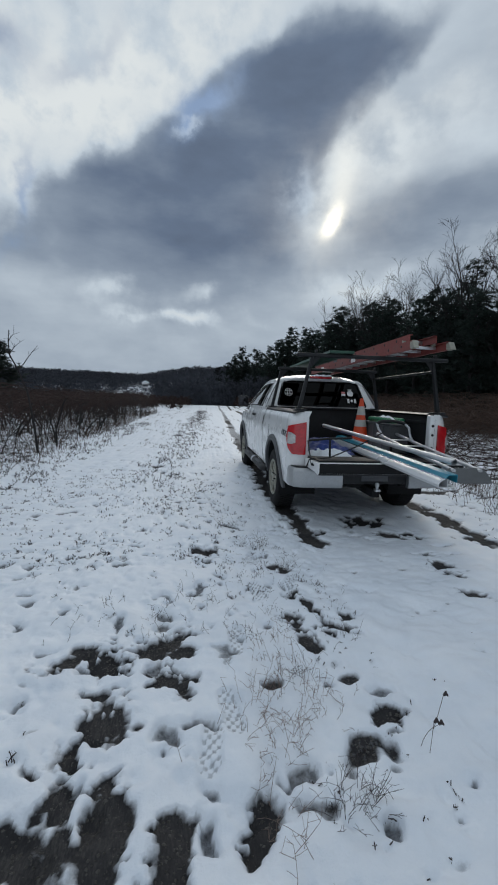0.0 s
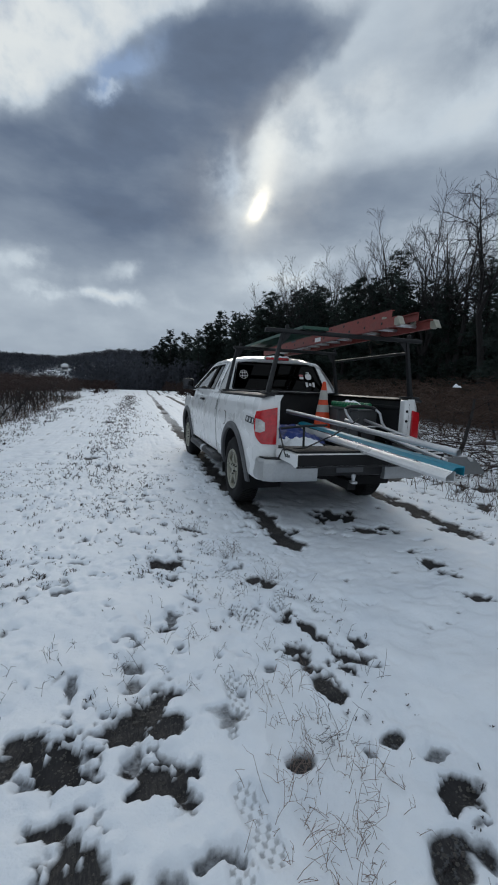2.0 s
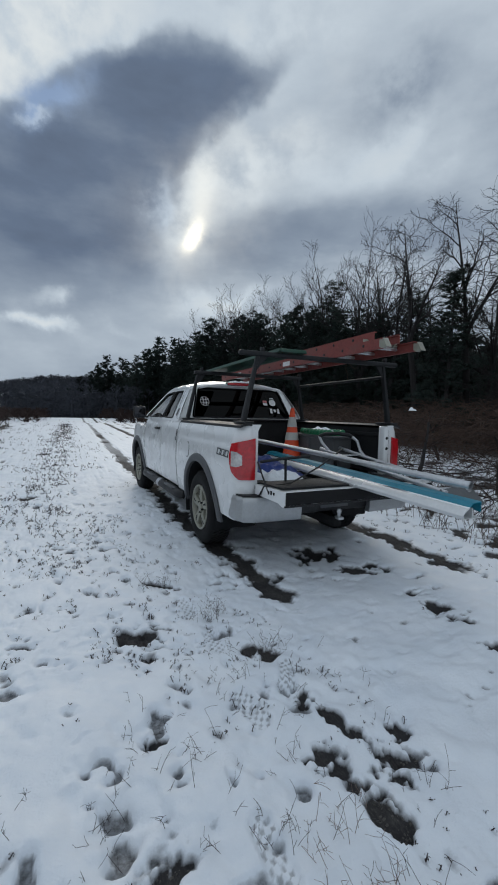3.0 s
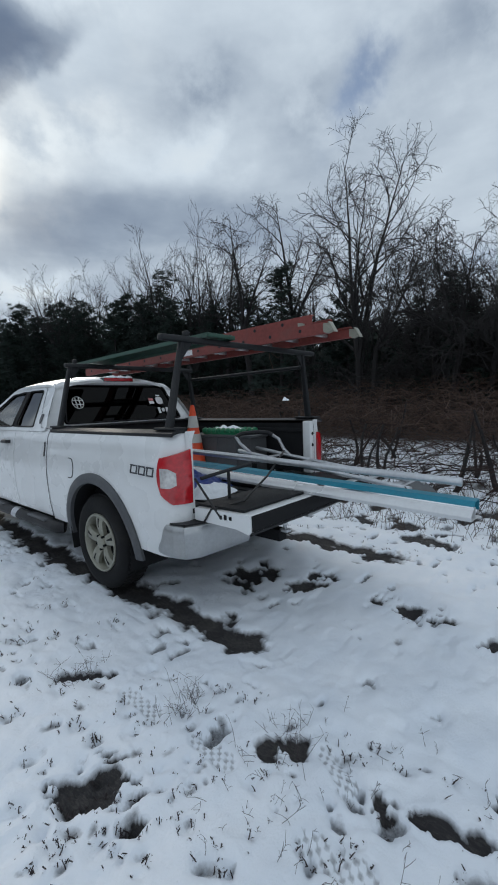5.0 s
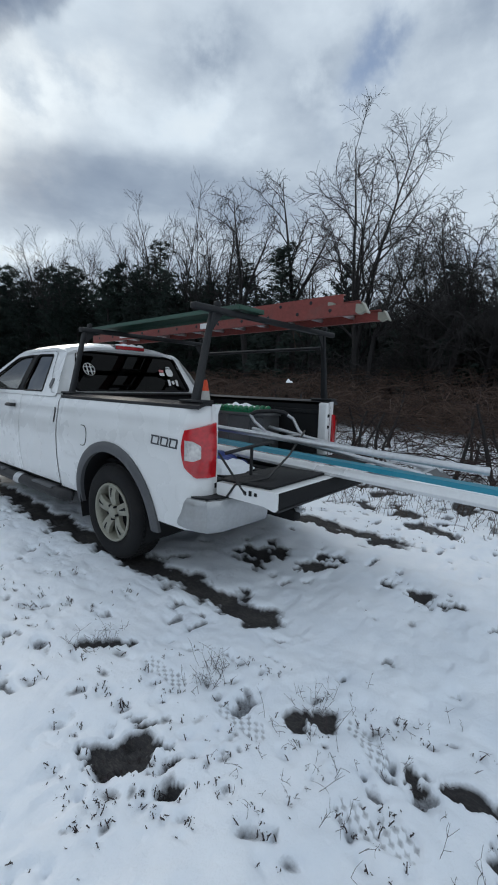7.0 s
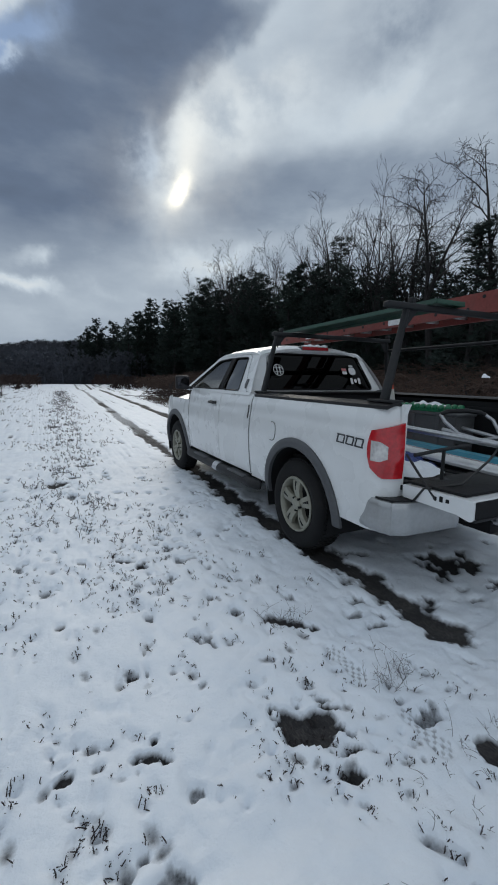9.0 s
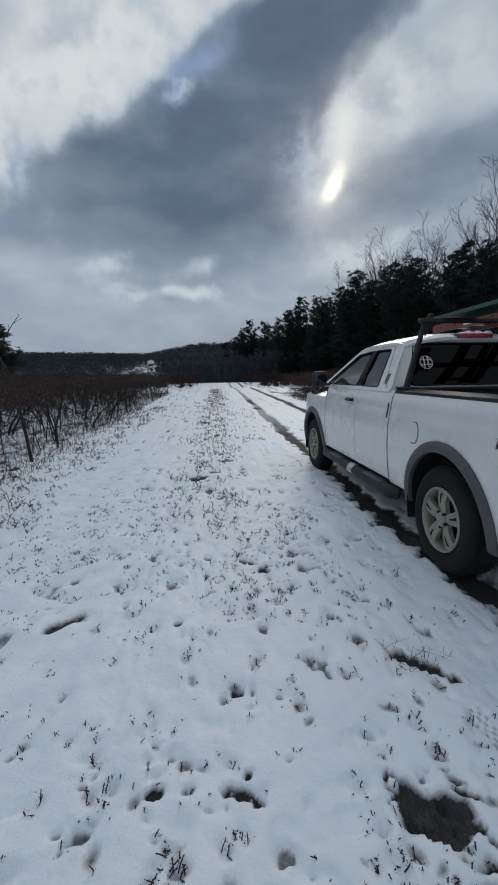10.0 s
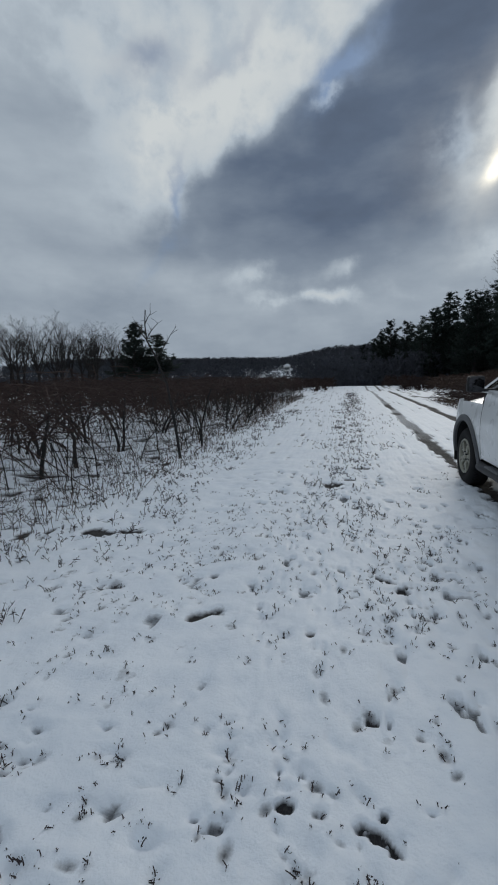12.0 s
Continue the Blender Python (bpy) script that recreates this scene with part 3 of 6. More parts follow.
part("side_emblem", Shell().prism(rounded([(1.205, 1.47), (1.175, 1.43), (1.145, 1.47), (1.15, 1.535), (1.20, 1.535)], 0.012), lambda y, z: (-cabx(z) - 0.001, y, z), lambda y, z: (-cabx(z) - 0.008, y, z)), TRIM, truck, "small dark shield emblem")


def roof(x, y, d=0.0):
    k = abs(x) / 0.72
    z = 1.945 - 0.085 * k ** 3.2 - 0.05 * max(0, (y - 1.9) / 0.5) ** 2 - 0.05 * max(0, (1.45 - y) / 0.25) ** 2
    return (x, y, z + d)


part("cab_roof", Shell().slab(lambda x, y, d: roof(x, y, d), span(-0.735, 0.735, 24), span(1.195, 2.40, 20), -0.03, 0.0), PAINT, truck)
REARWIN = rounded([(-0.745, 1.425), (0.745, 1.425), (0.625, 1.83), (-0.625, 1.83)], 0.05)
REAROUT = rounded([(-0.945, 1.10), (0.945, 1.10), (0.935, 1.40), (0.70, 1.865), (0.35, 1.89), (-0.35, 1.89), (-0.70, 1.865), (-0.935, 1.40)], 0.06)
part("cab_rear_frame", Shell().filled(REAROUT, [REARWIN], lambda x, z: (x, lean_back(z) + 0.03 * (x / 0.8) ** 4, z)), PAINT, truck)
pane = part("rear_window", Shell().filled([(x * 1.03, 1.62 + (z - 1.62) * 1.05) for x, z in REARWIN], [], lambda x, z: (x, lean_back(z) + 0.012, z)), DARKGLASS, truck, "dark tinted rear cab window")
pane.visible_shadow = False
part("window_seal", Shell().tube([(x, lean_back(z) - 0.002, z) for x, z in REARWIN + REARWIN[:1]], 0.008, 5, False), SEAM, truck)
brake = part("high_brake_light", Shell().box(-0.20, 0.20, 1.19, 1.30, 1.872, 1.925, 0.015), TRIM, truck, "high mounted brake light at roof edge")
part("brake_lens", Shell().box(-0.185, 0.185, 1.180, 1.192, 1.880, 1.918, 0.005), REDLAMP, brake, "dark red lens")
snowcap = Shell()
for k in range(9):
    bm = bmesh.new()
    bmesh.ops.create_icosphere(bm, subdivisions=2, radius=1, matrix=Matrix.Translation((-0.12 + 0.035 * k, 1.25 + 0.02 * math.sin(k * 2.1), 1.925)) @ Matrix.Diagonal((0.05, 0.035, 0.012 + 0.008 * (k % 3), 1)))
    snowcap.add(bm)
tagged(part("snow_patch", snowcap, SNOWPILE, kind="stuff"), "thin strip of snow lying on cab roof edge", "snow")
part("windscreen", Shell().surf(lambda x, t: (x * (1 - 0.2 * t), 3.30 - 0.93 * t + 0.10 * (1 - (x / 0.85) ** 2) * (1 - 0.5 * t), 1.33 + 0.55 * t), span(-0.86, 0.86, 10), span(0, 1, 6)), SIDEGLASS, truck).visible_shadow = False
part("bonnet", Shell().slab(lambda x, y, d: (x * (1 - 0.16 * max(0, (y - 3.9) / 0.62) ** 2), y, 1.30 + d - 0.10 * (abs(x) / 0.93) ** 4 - 0.10 * max(0, (y - 3.6) / 1.0) ** 2 - 0.015 * math.cos(x * 7)), span(-0.94, 0.94, 20), span(3.12, 4.52, 16), -0.03, 0.0), PAINT, truck)
part("nose", Shell().box(-0.80, 0.80, 4.42, 4.58, 0.62, 1.12, 0.06, steps=3), CHROME, truck)
part("front_bumper", Shell().box(-0.86, 0.86, 4.36, 4.64, 0.42, 0.64, 0.10, steps=4), PAINT, truck)
for x in (-0.68, 0.68):
    part("headlight", Shell().box(x - 0.14, x + 0.14, 4.36, 4.56, 0.94, 1.10, 0.04, steps=3), CLEARLAMP, truck)
part("cab_floor", Shell().box(-0.9, 0.9, 0.98, 3.3, 0.55, 0.62), SEAM, truck)
part("cab_trim", Shell().surf(lambda y, z: (-0.87, y, z), span(1.0, 3.2, 3), span(0.6, 1.385, 3)).surf(lambda y, z: (0.87, y, z), span(1.0, 3.2, 3), span(0.6, 1.385, 3)).surf(
    lambda x, z: (x, 1.03, z), span(-0.88, 0.88, 3), span(0.6, 1.40, 3)).surf(lambda x, y: (x, y, 1.84), span(-0.6, 0.6, 3), span(1.3, 2.4, 3)), SEAT, truck, "dark cab lining")
for x in (-0.42, 0.42):
    for y, zz in ((2.15, 1.40), (1.30, 1.36)):
        seat = part("cab_seat", Shell().box(x - 0.26, x + 0.26, y - 0.06, y + 0.08, 0.75, zz, 0.05).box(x - 0.26, x + 0.26, y, y + 0.5, 0.62, 0.85, 0.05), SEAT, truck)
        part("headrest", Shell().box(x - 0.13, x + 0.13, y - 0.06, y + 0.04, zz + 0.03, zz + 0.20, 0.04), SEAT, seat)
part("dashboard", Shell().box(-0.86, 0.86, 2.85, 3.2, 0.9, 1.33, 0.06), SEAT, truck)
wheel_ring = Shell()
wheel_ring.tube([(-0.42 + 0.18 * math.cos(a), 2.72 - 0.06 * math.sin(a), 1.26 + 0.17 * math.sin(a)) for a in span(0, 2 * math.pi, 24)], 0.016, 6, False)
part("steering_wheel", wheel_ring, SEAT, truck)
# load bed
part("bed_floor", Shell().box(-0.80, 0.80, REAR, 0.90, 0.80, 0.835), LINER, truck)
for k in range(13):
    part("bed_rib", Shell().box(-0.72 + k * 0.12 - 0.03, -0.72 + k * 0.12 + 0.03, REAR + 0.01, 0.85, 0.834, 0.848, 0.004), LINER, truck)
part("bed_front_wall", Shell().box(-0.80, 0.80, 0.86, 0.91, 0.83, 1.385, 0.008), LINER, truck)
part("bed_front_rail", Shell().box(-0.90, 0.90, 0.80, 0.925, 1.385, 1.405, 0.008), BLACK, truck)
for x in (-0.775, 0.775):
    part("tie_rail", Shell().box(x - 0.02, x + 0.02, -0.9, 0.8, 1.26, 1.30, 0.006), LINER, truck)
for sx in (1,):
    jamb = part("bed_jamb", Shell().box(sx * 0.715, sx * 0.79, -0.995, -0.90, 0.86, 1.375, 0.018, steps=3), PAINT, truck, "white painted end post of bed wall")
    for z in (0.98, 1.14, 1.25):
        part("latch_hole", Shell().lathe([(0.0, -0.0015), (0.016, -0.0015), (0.018, 0.002)], 12, "y", (sx * 0.752, -0.996, z)), SEAM, jamb)
# tailgate, lying open
gate = part("tailgate", Shell().prism(rounded([(-1.03, 0.765), (-1.03, 0.852), (-1.54, 0.868), (-1.555, 0.85), (-1.555, 0.752), (-1.53, 0.742), (-1.44, 0.762)], 0.012, 3), lambda y, z: (-0.81, y, z), lambda y, z: (0.81, y, z)), PAINT, truck, "white tailgate folded down flat")
part("tailgate_liner", Shell().box(-0.775, 0.775, -1.50, -1.06, 0.862, 0.880, 0.005, Matrix.Translation((0, 0, 0)) @ Matrix.Rotation(radians(-1.8), 4, "X") @ Matrix.Translation((0, 0, -0.04))), LINER, gate, "black ribbed tailgate liner")
for k in range(20):
    part("liner_rib", Shell().box(-0.72, 0.72, -1.47 + k * 0.021, -1.458 + k * 0.021, 0.8655 + 0.0006 * (19 - k), 0.8725 + 0.0006 * (19 - k), 0.002), LINER, gate)
part("tailgate_cap", Shell().box(-0.80, 0.80, -1.562, -1.552, 0.762, 0.866, 0.004), SEAM, gate, "black plastic cap on tailgate top edge")
part("tailgate_lip", Shell().box(-0.81, 0.81, -1.566, -1.545, 0.744, 0.760, 0.004), BLACK, gate)
for k, (y, z) in enumerate(((-1.29, 0.822), (-1.335, 0.82), (-1.38, 0.825))):
    part("latch_hole", Shell().box(-0.816, -0.808, y - 0.012, y + 0.012, z - 0.012, z + 0.012 + 0.012 * (k == 1), 0.004), SEAM, gate)
# bumper middle, tow hitch, plate and frame
part("bumper_middle", Shell().box(-0.42, 0.42, -1.12, -0.92, 0.56, 0.73, 0.03), BLACK, truck, "black middle of rear bumper")
part("number_plate", Shell().box(-0.16, 0.16, -1.128, -1.12, 0.60, 0.70, 0.003), TRIM, truck)
hitch = part("tow_hitch", Shell().box(-0.05, 0.05, -1.18, -0.7, 0.42, 0.52, 0.01), SEAM, truck)
part("tow_ball", Shell().lathe([(0.0, 0.60), (0.018, 0.597), (0.025, 0.575), (0.018, 0.553), (0.014, 0.52)], 12, "z", (0, -1.20, 0)).box(-0.03, 0.03, -1.24, -1.16, 0.50, 0.525, 0.005), ALU, hitch)
for x in (-0.45, 0.45):
    part("frame_rail", Shell().box(x - 0.05, x + 0.05, -0.95, 4.4, 0.50, 0.66, 0.01), SEAM, truck)
part("underbody", Shell().box(-0.85, 0.85, 0.6, 3.1, 0.50, 0.56).box(-0.5, 0.5, -0.9, 4.3, 0.60, 0.66), SEAM, truck)
part("rear_axle", Shell().tube([(-0.75, REAR_AXLE, WHEEL_Z), (0.75, REAR_AXLE, WHEEL_Z)], 0.05, 10).lathe([(0.0, 0.16), (0.12, 0.12), (0.15, 0.0), (0.12, -0.12), (0, -0.16)], 16, "y", (0, 0, WHEEL_Z)), SEAM, truck)
part("exhaust", Shell().tube([(0.62, -0.3, 0.50), (0.70, -0.6, 0.50), (0.80, -0.72, 0.48)], 0.035, 10), ALU, truck)
part("spare_wheel", Shell().lathe([(0.10, 0.50), (0.30, 0.46), (0.37, 0.52), (0.37, 0.60), (0.3, 0.66)], 28, "z", (0, -0.55, 0)), TYRE, truck)

# wheels: built once at the rear left
OUT = -0.985


def wheel_parts(parent):
    t = Shell().lathe([(0.245, OUT + 0.025), (0.27, OUT + 0.006), (0.33, OUT - 0.002), (0.375, OUT + 0.012), (0.398, OUT + 0.04), (0.405, OUT + 0.08), (0.405, OUT + 0.20), (0.398, OUT + 0.24), (0.33, OUT + 0.27), (0.245, OUT + 0.25)], 48)
    tyre = part("tyre", t, TYRE, parent)
    treads = Shell()
    for k in range(56):
        a = 2 * math.pi * k / 56
        for row in range(3):
            m = Matrix.Rotation(a + row * 0.04, 4, "X") @ Matrix.Translation((OUT + 0.075 + row * 0.065, 0, 0.406)) @ Matrix.Rotation(0.35, 4, "Z")
            treads.box(-0.026, 0.026, -0.016, 0.016, -0.004, 0.006, 0.0, m)
    part("tread_blocks", treads, TYRE, tyre, kind="stuff")
    r = Shell().lathe([(0.250, OUT + 0.012), (0.244, OUT + 0.002), (0.232, OUT + 0.004), (0.222, OUT + 0.022), (0.216, OUT + 0.06), (0.21, OUT + 0.16)], 48)
    r.lathe([(0.0, OUT + 0.005), (0.035, OUT + 0.007), (0.055, OUT + 0.014), (0.062, OUT + 0.03), (0.066, OUT + 0.06)], 32)
    rim = part("rim", r, RIM, parent, "silver-beige five spoke wheel")
    for k in range(5):
        a = 2 * math.pi * k / 5 + 0.3

        def arm(u, w, d):
            rad = 0.05 + 0.175 * u
            half_w = (0.036 + 0.020 * u + 0.03 * max(0, u - 0.7))
            x = OUT + 0.030 - 0.016 * math.sin(math.pi * u) + 0.010 * abs(w) ** 2 - 0.012 * u
            y, z = rad, half_w * w
            p = Vector((x - d, y * math.cos(a) - z * math.sin(a), y * math.sin(a) + z * math.cos(a)))
            return p
        part("spoke", Shell().slab(arm, span(0, 1, 8), span(-1, 1, 6), -0.035, 0.0), RIM, rim)
        part("spoke_groove", Shell().slab(lambda u, w, d: arm(0.45 + 0.45 * u, w * (0.10 + 0.12 * u), d), span(0, 1, 3), span(-1, 1, 2), 0.0005, 0.002), SEAM, rim)
        b = a + math.pi / 5
        part("wheel_nut", Shell().lathe([(0.0, OUT + 0.006), (0.010, OUT + 0.008), (0.011, OUT + 0.035)], 6, "x", (0, 0.052 * math.cos(b) * 1.15, 0.052 * math.sin(b) * 1.15)), SEAM, rim)
    part("brake_disc", Shell().lathe([(0.0, OUT + 0.13), (0.17, OUT + 0.13), (0.17, OUT + 0.15), (0, OUT + 0.16)], 32), SEAM, rim)


first = part("wheel", Shell().lathe([(0.0, OUT + 0.16), (0.212, OUT + 0.165), (0.212, OUT + 0.24), (0.0, OUT + 0.24)], 32), SEAM, truck)
wheel_parts(first)
first.location = (0, REAR_AXLE, WHEEL_Z)
for x, y in ((0, AXLE), (1, REAR_AXLE), (1, AXLE)):
    copy_thing(first, pose(0, y, WHEEL_Z, 0 if y < 1 else 25, 0, 180 * x))

# stickers in the rear window
def on_glass(x, z):
    return (x, lean_back(z) - 0.004, z)


circle = Shell()
circle.tube([on_glass(-0.56 + 0.062 * math.cos(a), 1.64 + 0.062 * math.sin(a)) for a in span(0, 2 * math.pi, 28)], 0.004, 4, False)
for a, b in (((-0.615, 1.665), (-0.505, 1.665)), ((-0.615, 1.62), (-0.505, 1.62)), ((-0.58, 1.59), (-0.58, 1.69)), ((-0.54, 1.59), (-0.54, 1.69))):
    circle.tube([on_glass(*a), on_glass(*b)], 0.006, 4)
part("round_sticker", circle, STICKER, truck, "round white line sticker on rear window")


def flat_mark(name, x0, x1, z0, z1, mat, label, r=0.004):
    part(name, Shell().prism(rounded([(x0, z0), (x1, z0), (x1, z1), (x0, z1)], r), lambda x, z: on_glass(x, z), lambda x, z: (x, lean_back(z) - 0.008, z)), mat, truck, label)


flat_mark("flag_sticker", 0.43, 0.465, 1.49, 1.56, STICKER, "white part of small flag sticker")
flat_mark("flag_sticker", 0.545, 0.58, 1.49, 1.56, STICKER, "white part of small flag sticker")
flat_mark("flag_sticker", 0.485, 0.525, 1.505, 1.55, STICKER, "white part of small flag sticker", 0.018)
flat_mark("shield_sticker", 0.44, 0.54, 1.60, 1.69, STICKER, "pale shield sticker on rear window", 0.04)
flat_mark("shield_sticker", 0.46, 0.52, 1.70, 1.715, STICKER, "pale line sticker on rear window")
flat_mark("round_sticker", 0.335, 0.405, 1.645, 1.675, PINK, "faded red half of round sticker", 0.012)
flat_mark("round_sticker", 0.335, 0.405, 1.605, 1.64, STICKER, "white half of round sticker", 0.012)

# ---- ladder rack over the bed ----
rack = thing("ladder_rack", "black steel ladder rack bolted over the truck bed", "ladder rack")
for y0, y1, drop, reach in ((-0.87, -0.895, 0.0, 0.93), (0.86, 0.815, 0.035, 0.80)):
    for sx in (-1, 1):
        post = Shell()
        m = Matrix.Translation((sx * 0.872, y0, 1.397)) @ Matrix.Rotation(math.atan2(y0 - y1, 0.60), 4, "X") @ Matrix.Rotation(radians(-sx * 11.5), 4, "Y")
        post.surf(lambda a, h: m @ Vector(((0.023 - 0.006 * h / 0.6) * math.copysign(abs(math.cos(a)) ** 0.4, math.cos(a)), (0.031 - 0.011 * h / 0.6) * math.copysign(abs(math.sin(a)) ** 0.4, math.sin(a)), h)), span(0, 2 * math.pi, 20), span(0, 0.635 - drop, 6))
        p = part("post", post, RACK, rack)
        part("mount_foot", Shell().box(sx * 0.86 - 0.06, sx * 0.86 + 0.05, y0 - 0.12, y0 + 0.12, 1.397, 1.413, 0.005), RACK, p)
        part("gusset", Shell().prism([(0.0, 0.0), (0.10, 0.0), (0.0, -0.12)], lambda a, b: (sx * (0.745 - a), y1 - 0.006, 2.014 - drop + b), lambda a, b: (sx * (0.745 - a), y1 + 0.006, 2.014 - drop + b)), RACK, p)
    part("crossbar", Shell().box(-reach, reach, y1 - 0.03, y1 + 0.03, 2.012 - drop, 2.055 - drop, 0.012, steps=3), RACK, rack)
    for x in (-0.70, 0.77):
        part("load_stop", Shell().box(x - 0.015, x + 0.015, y1 - 0.025, y1 + 0.025, 2.05 - drop, 2.095 - drop, 0.008), RACK, rack)
part("side_bar", Shell().tube([(0.785, -0.85, 1.90), (0.785, 0.82, 1.885)], 0.017, 8), RACK, rack)
for y in (-0.85,):
    part("loose_tie", Shell().tube([(0.30, y, 2.01), (0.27, y - 0.03, 1.95), (0.31, y - 0.02, 1.90), (0.28, y - 0.05, 1.86)], 0.003, 4), STRAW, rack, "frayed end of tie-down cord")
    part("loose_tie", Shell().tube([(0.33, y, 2.01), (0.38, y - 0.03, 1.97), (0.42, y - 0.03, 1.98)], 0.003, 4), STRAW, rack, "frayed end of tie-down cord")

# ---- extension ladder on the rack: two nested sections ----
ladder = thing("extension_ladder", "worn orange fibreglass extension ladder lying on rack", "ladder")
SLOPE = math.atan2(-0.052, 3.74)


def ladder_place(x, s, z):  # s runs from the front end back
    return Matrix.Translation((x, 2.20, 2.062)) @ Matrix.Rotation(SLOPE, 4, "X") @ Vector((0, -s, z))


def channel(x, s0, s1, z, h, depth, inward, t=0.006):
    """One C-shaped rail with its open side inward."""
    c = [(0, -h / 2), (0, h / 2), (inward * depth, h / 2), (inward * depth, h / 2 - t), (inward * t, h / 2 - t), (inward * t, -h / 2 + t), (inward * depth, -h / 2 + t), (inward * depth, -h / 2)]
    return Shell().prism(c, lambda a, b: ladder_place(x + a, s0, z + b), lambda a, b: ladder_place(x + a, s1, z + b))


for sec, (xa, xb, s0, s1, z, h) in enumerate(((0.12, 0.52, 0.0, 3.76, 0.0, 0.088), (0.165, 0.475, 0.10, 3.60, 0.088, 0.080))):
    for x, inward in ((xa, 1), (xb, -1)):
        rail = part("ladder_rail", channel(x, s0, s1, z, h, 0.036, inward), ORANGE, ladder)
        for s in ((0.62, 2.05) if sec == 0 else (1.15,)):
            part("warning_label", Shell().prism([(0, -0.026), (0.16, -0.026), (0.16, 0.026), (0, 0.026)], lambda a, b: ladder_place(x - inward * 0.0005, s + a, z + b), lambda a, b: ladder_place(x - inward * 0.003, s + a, z + b)), STICKER if s != 1.15 else TRIM, rail, "worn rectangular label")
        k = 0
        s = s0 + 0.16
        while s < s1 - 0.05:
            end = Shell().lathe([(0.0, -inward * 0.003), (0.009, -inward * 0.003), (0.014, -inward * 0.002), (0.015, 0.0)], 12, "x")
            p = ladder_place(x, s, z + 0.005)
            part("rung_end", end.moved(Matrix.Translation(p)), BLACK, rail)
            s += 0.305
        if sec == 0:
            shoe = Shell().prism(rounded([(0, -0.035), (0.03, -0.05), (0.08, -0.03), (0.06, 0.02), (0.0, 0.03)], 0.010), lambda a, b: ladder_place(x - 0.02, s1 - 0.02 + a, z + b), lambda a, b: ladder_place(x + 0.02, s1 - 0.02 + a, z + b))
            part("ladder_shoe", shoe, RIM, ladder, "tilted aluminium ladder shoe")
            part("shoe_plate", Shell().box(x * 0 - 0.03, 0.03, -0.04, 0.05, -0.005, 0.005, 0.003, Matrix.Translation(ladder_place(x, s1 + 0.055, z - 0.01)) @ Matrix.Rotation(radians(60), 4, "X")), RIM, ladder, "ribbed aluminium foot plate")
        else:
            part("fly_lock", Shell().prism(rounded([(0, -0.015), (0.03, -0.05), (0.075, -0.03), (0.05, 0.01), (0.0, 0.02)], 0.008), lambda a, b: ladder_place(x - inward * 0.022, s1 - 0.12 + a, z + b - 0.03), lambda a, b: ladder_place(x - inward * 0.002, s1 - 0.12 + a, z + b - 0.03)), RIM, ladder, "pale cast rung lock")
    s = s0 + 0.16
    while s < s1 - 0.05:
        part("rung", Shell().tube([ladder_place(xa + 0.005, s, z + 0.005), ladder_place(xb - 0.005, s, z + 0.005)], 0.017, 10), ALU, ladder)
        s += 0.305

plank = thing("green_plank", "dark green metal plank lying on the ladder rack", "plank")
body = Shell().prism([(-0.16, 0.0), (-0.155, 0.032), (0.135, 0.032), (0.14, 0.0), (0.132, 0.0), (0.127, 0.026), (-0.147, 0.026), (-0.152, 0.0)], lambda a, b: (-0.42 + a, 1.03, 2.019 + b), lambda a, b: (-0.405 + a, -0.97, 2.058 + b))
part("plank_body", body, GREEN, plank)
part("plank_end", Shell().box(-0.552, -0.275, -0.974, -0.966, 2.059, 2.089, 0.002), GREEN, plank)

# ---- what lies in the bed ----
cone = thing("traffic_cone", "orange traffic cone with two grey reflective bands", "traffic cone", at=(0.40, 0.36, 0.848))
part("cone_base", Shell().box(-0.18, 0.18, -0.18, 0.18, 0, 0.03, 0.01), CONE, cone)


def cone_r(z):
    return 0.135 - 0.112 * z / 0.72


part("cone_body", Shell().lathe([(cone_r(0.03) + 0.01, 0.03), (cone_r(0.05), 0.05), (cone_r(0.70), 0.70), (cone_r(0.72) - 0.006, 0.722), (0.0, 0.722)], 28, "z"), CONE, cone)
for z0, z1 in ((0.30, 0.40), (0.47, 0.60)):
    part("reflective_band", Shell().lathe([(cone_r(z0), z0), (cone_r(z0) + 0.003, z0), (cone_r(z1) + 0.003, z1), (cone_r(z1), z1)], 28, "z"), CONEBAND, cone)

tub = thing("tool_tub", "grey plastic tool tub beside the bed wall", "storage tub")
part("tub_body", Shell().prism(rounded([(0.50, 0.0), (0.50, 0.36), (0.765, 0.36), (0.765, 0.0)], 0.02), lambda x, z: (x, -0.40, 0.85 + z), lambda x, z: (x, 0.55, 0.85 + z)), GREYBOX, tub)
part("tub_rim", Shell().box(0.485, 0.772, -0.42, 0.57, 1.205, 1.235, 0.01), GREYBOX, tub)
for y in (-0.2, 0.1, 0.4):
    part("tub_rib", Shell().box(0.488, 0.502, y - 0.02, y + 0.02, 0.87, 1.205, 0.004), GREYBOX, tub)
board = thing("traction_board", "green moulded traction board with snow on top", "traction board")
bs = Shell()
bs.prism(rounded([(-0.11, -0.36), (0.11, -0.36), (0.13, 0.0), (0.11, 0.36), (-0.11, 0.36), (-0.13, 0.0)], 0.08), lambda a, b: (0.635 + a, 0.02 + b, 1.238), lambda a, b: (0.635 + a, 0.02 + b, 1.262))
part("board_plate", bs, GREENP, board)
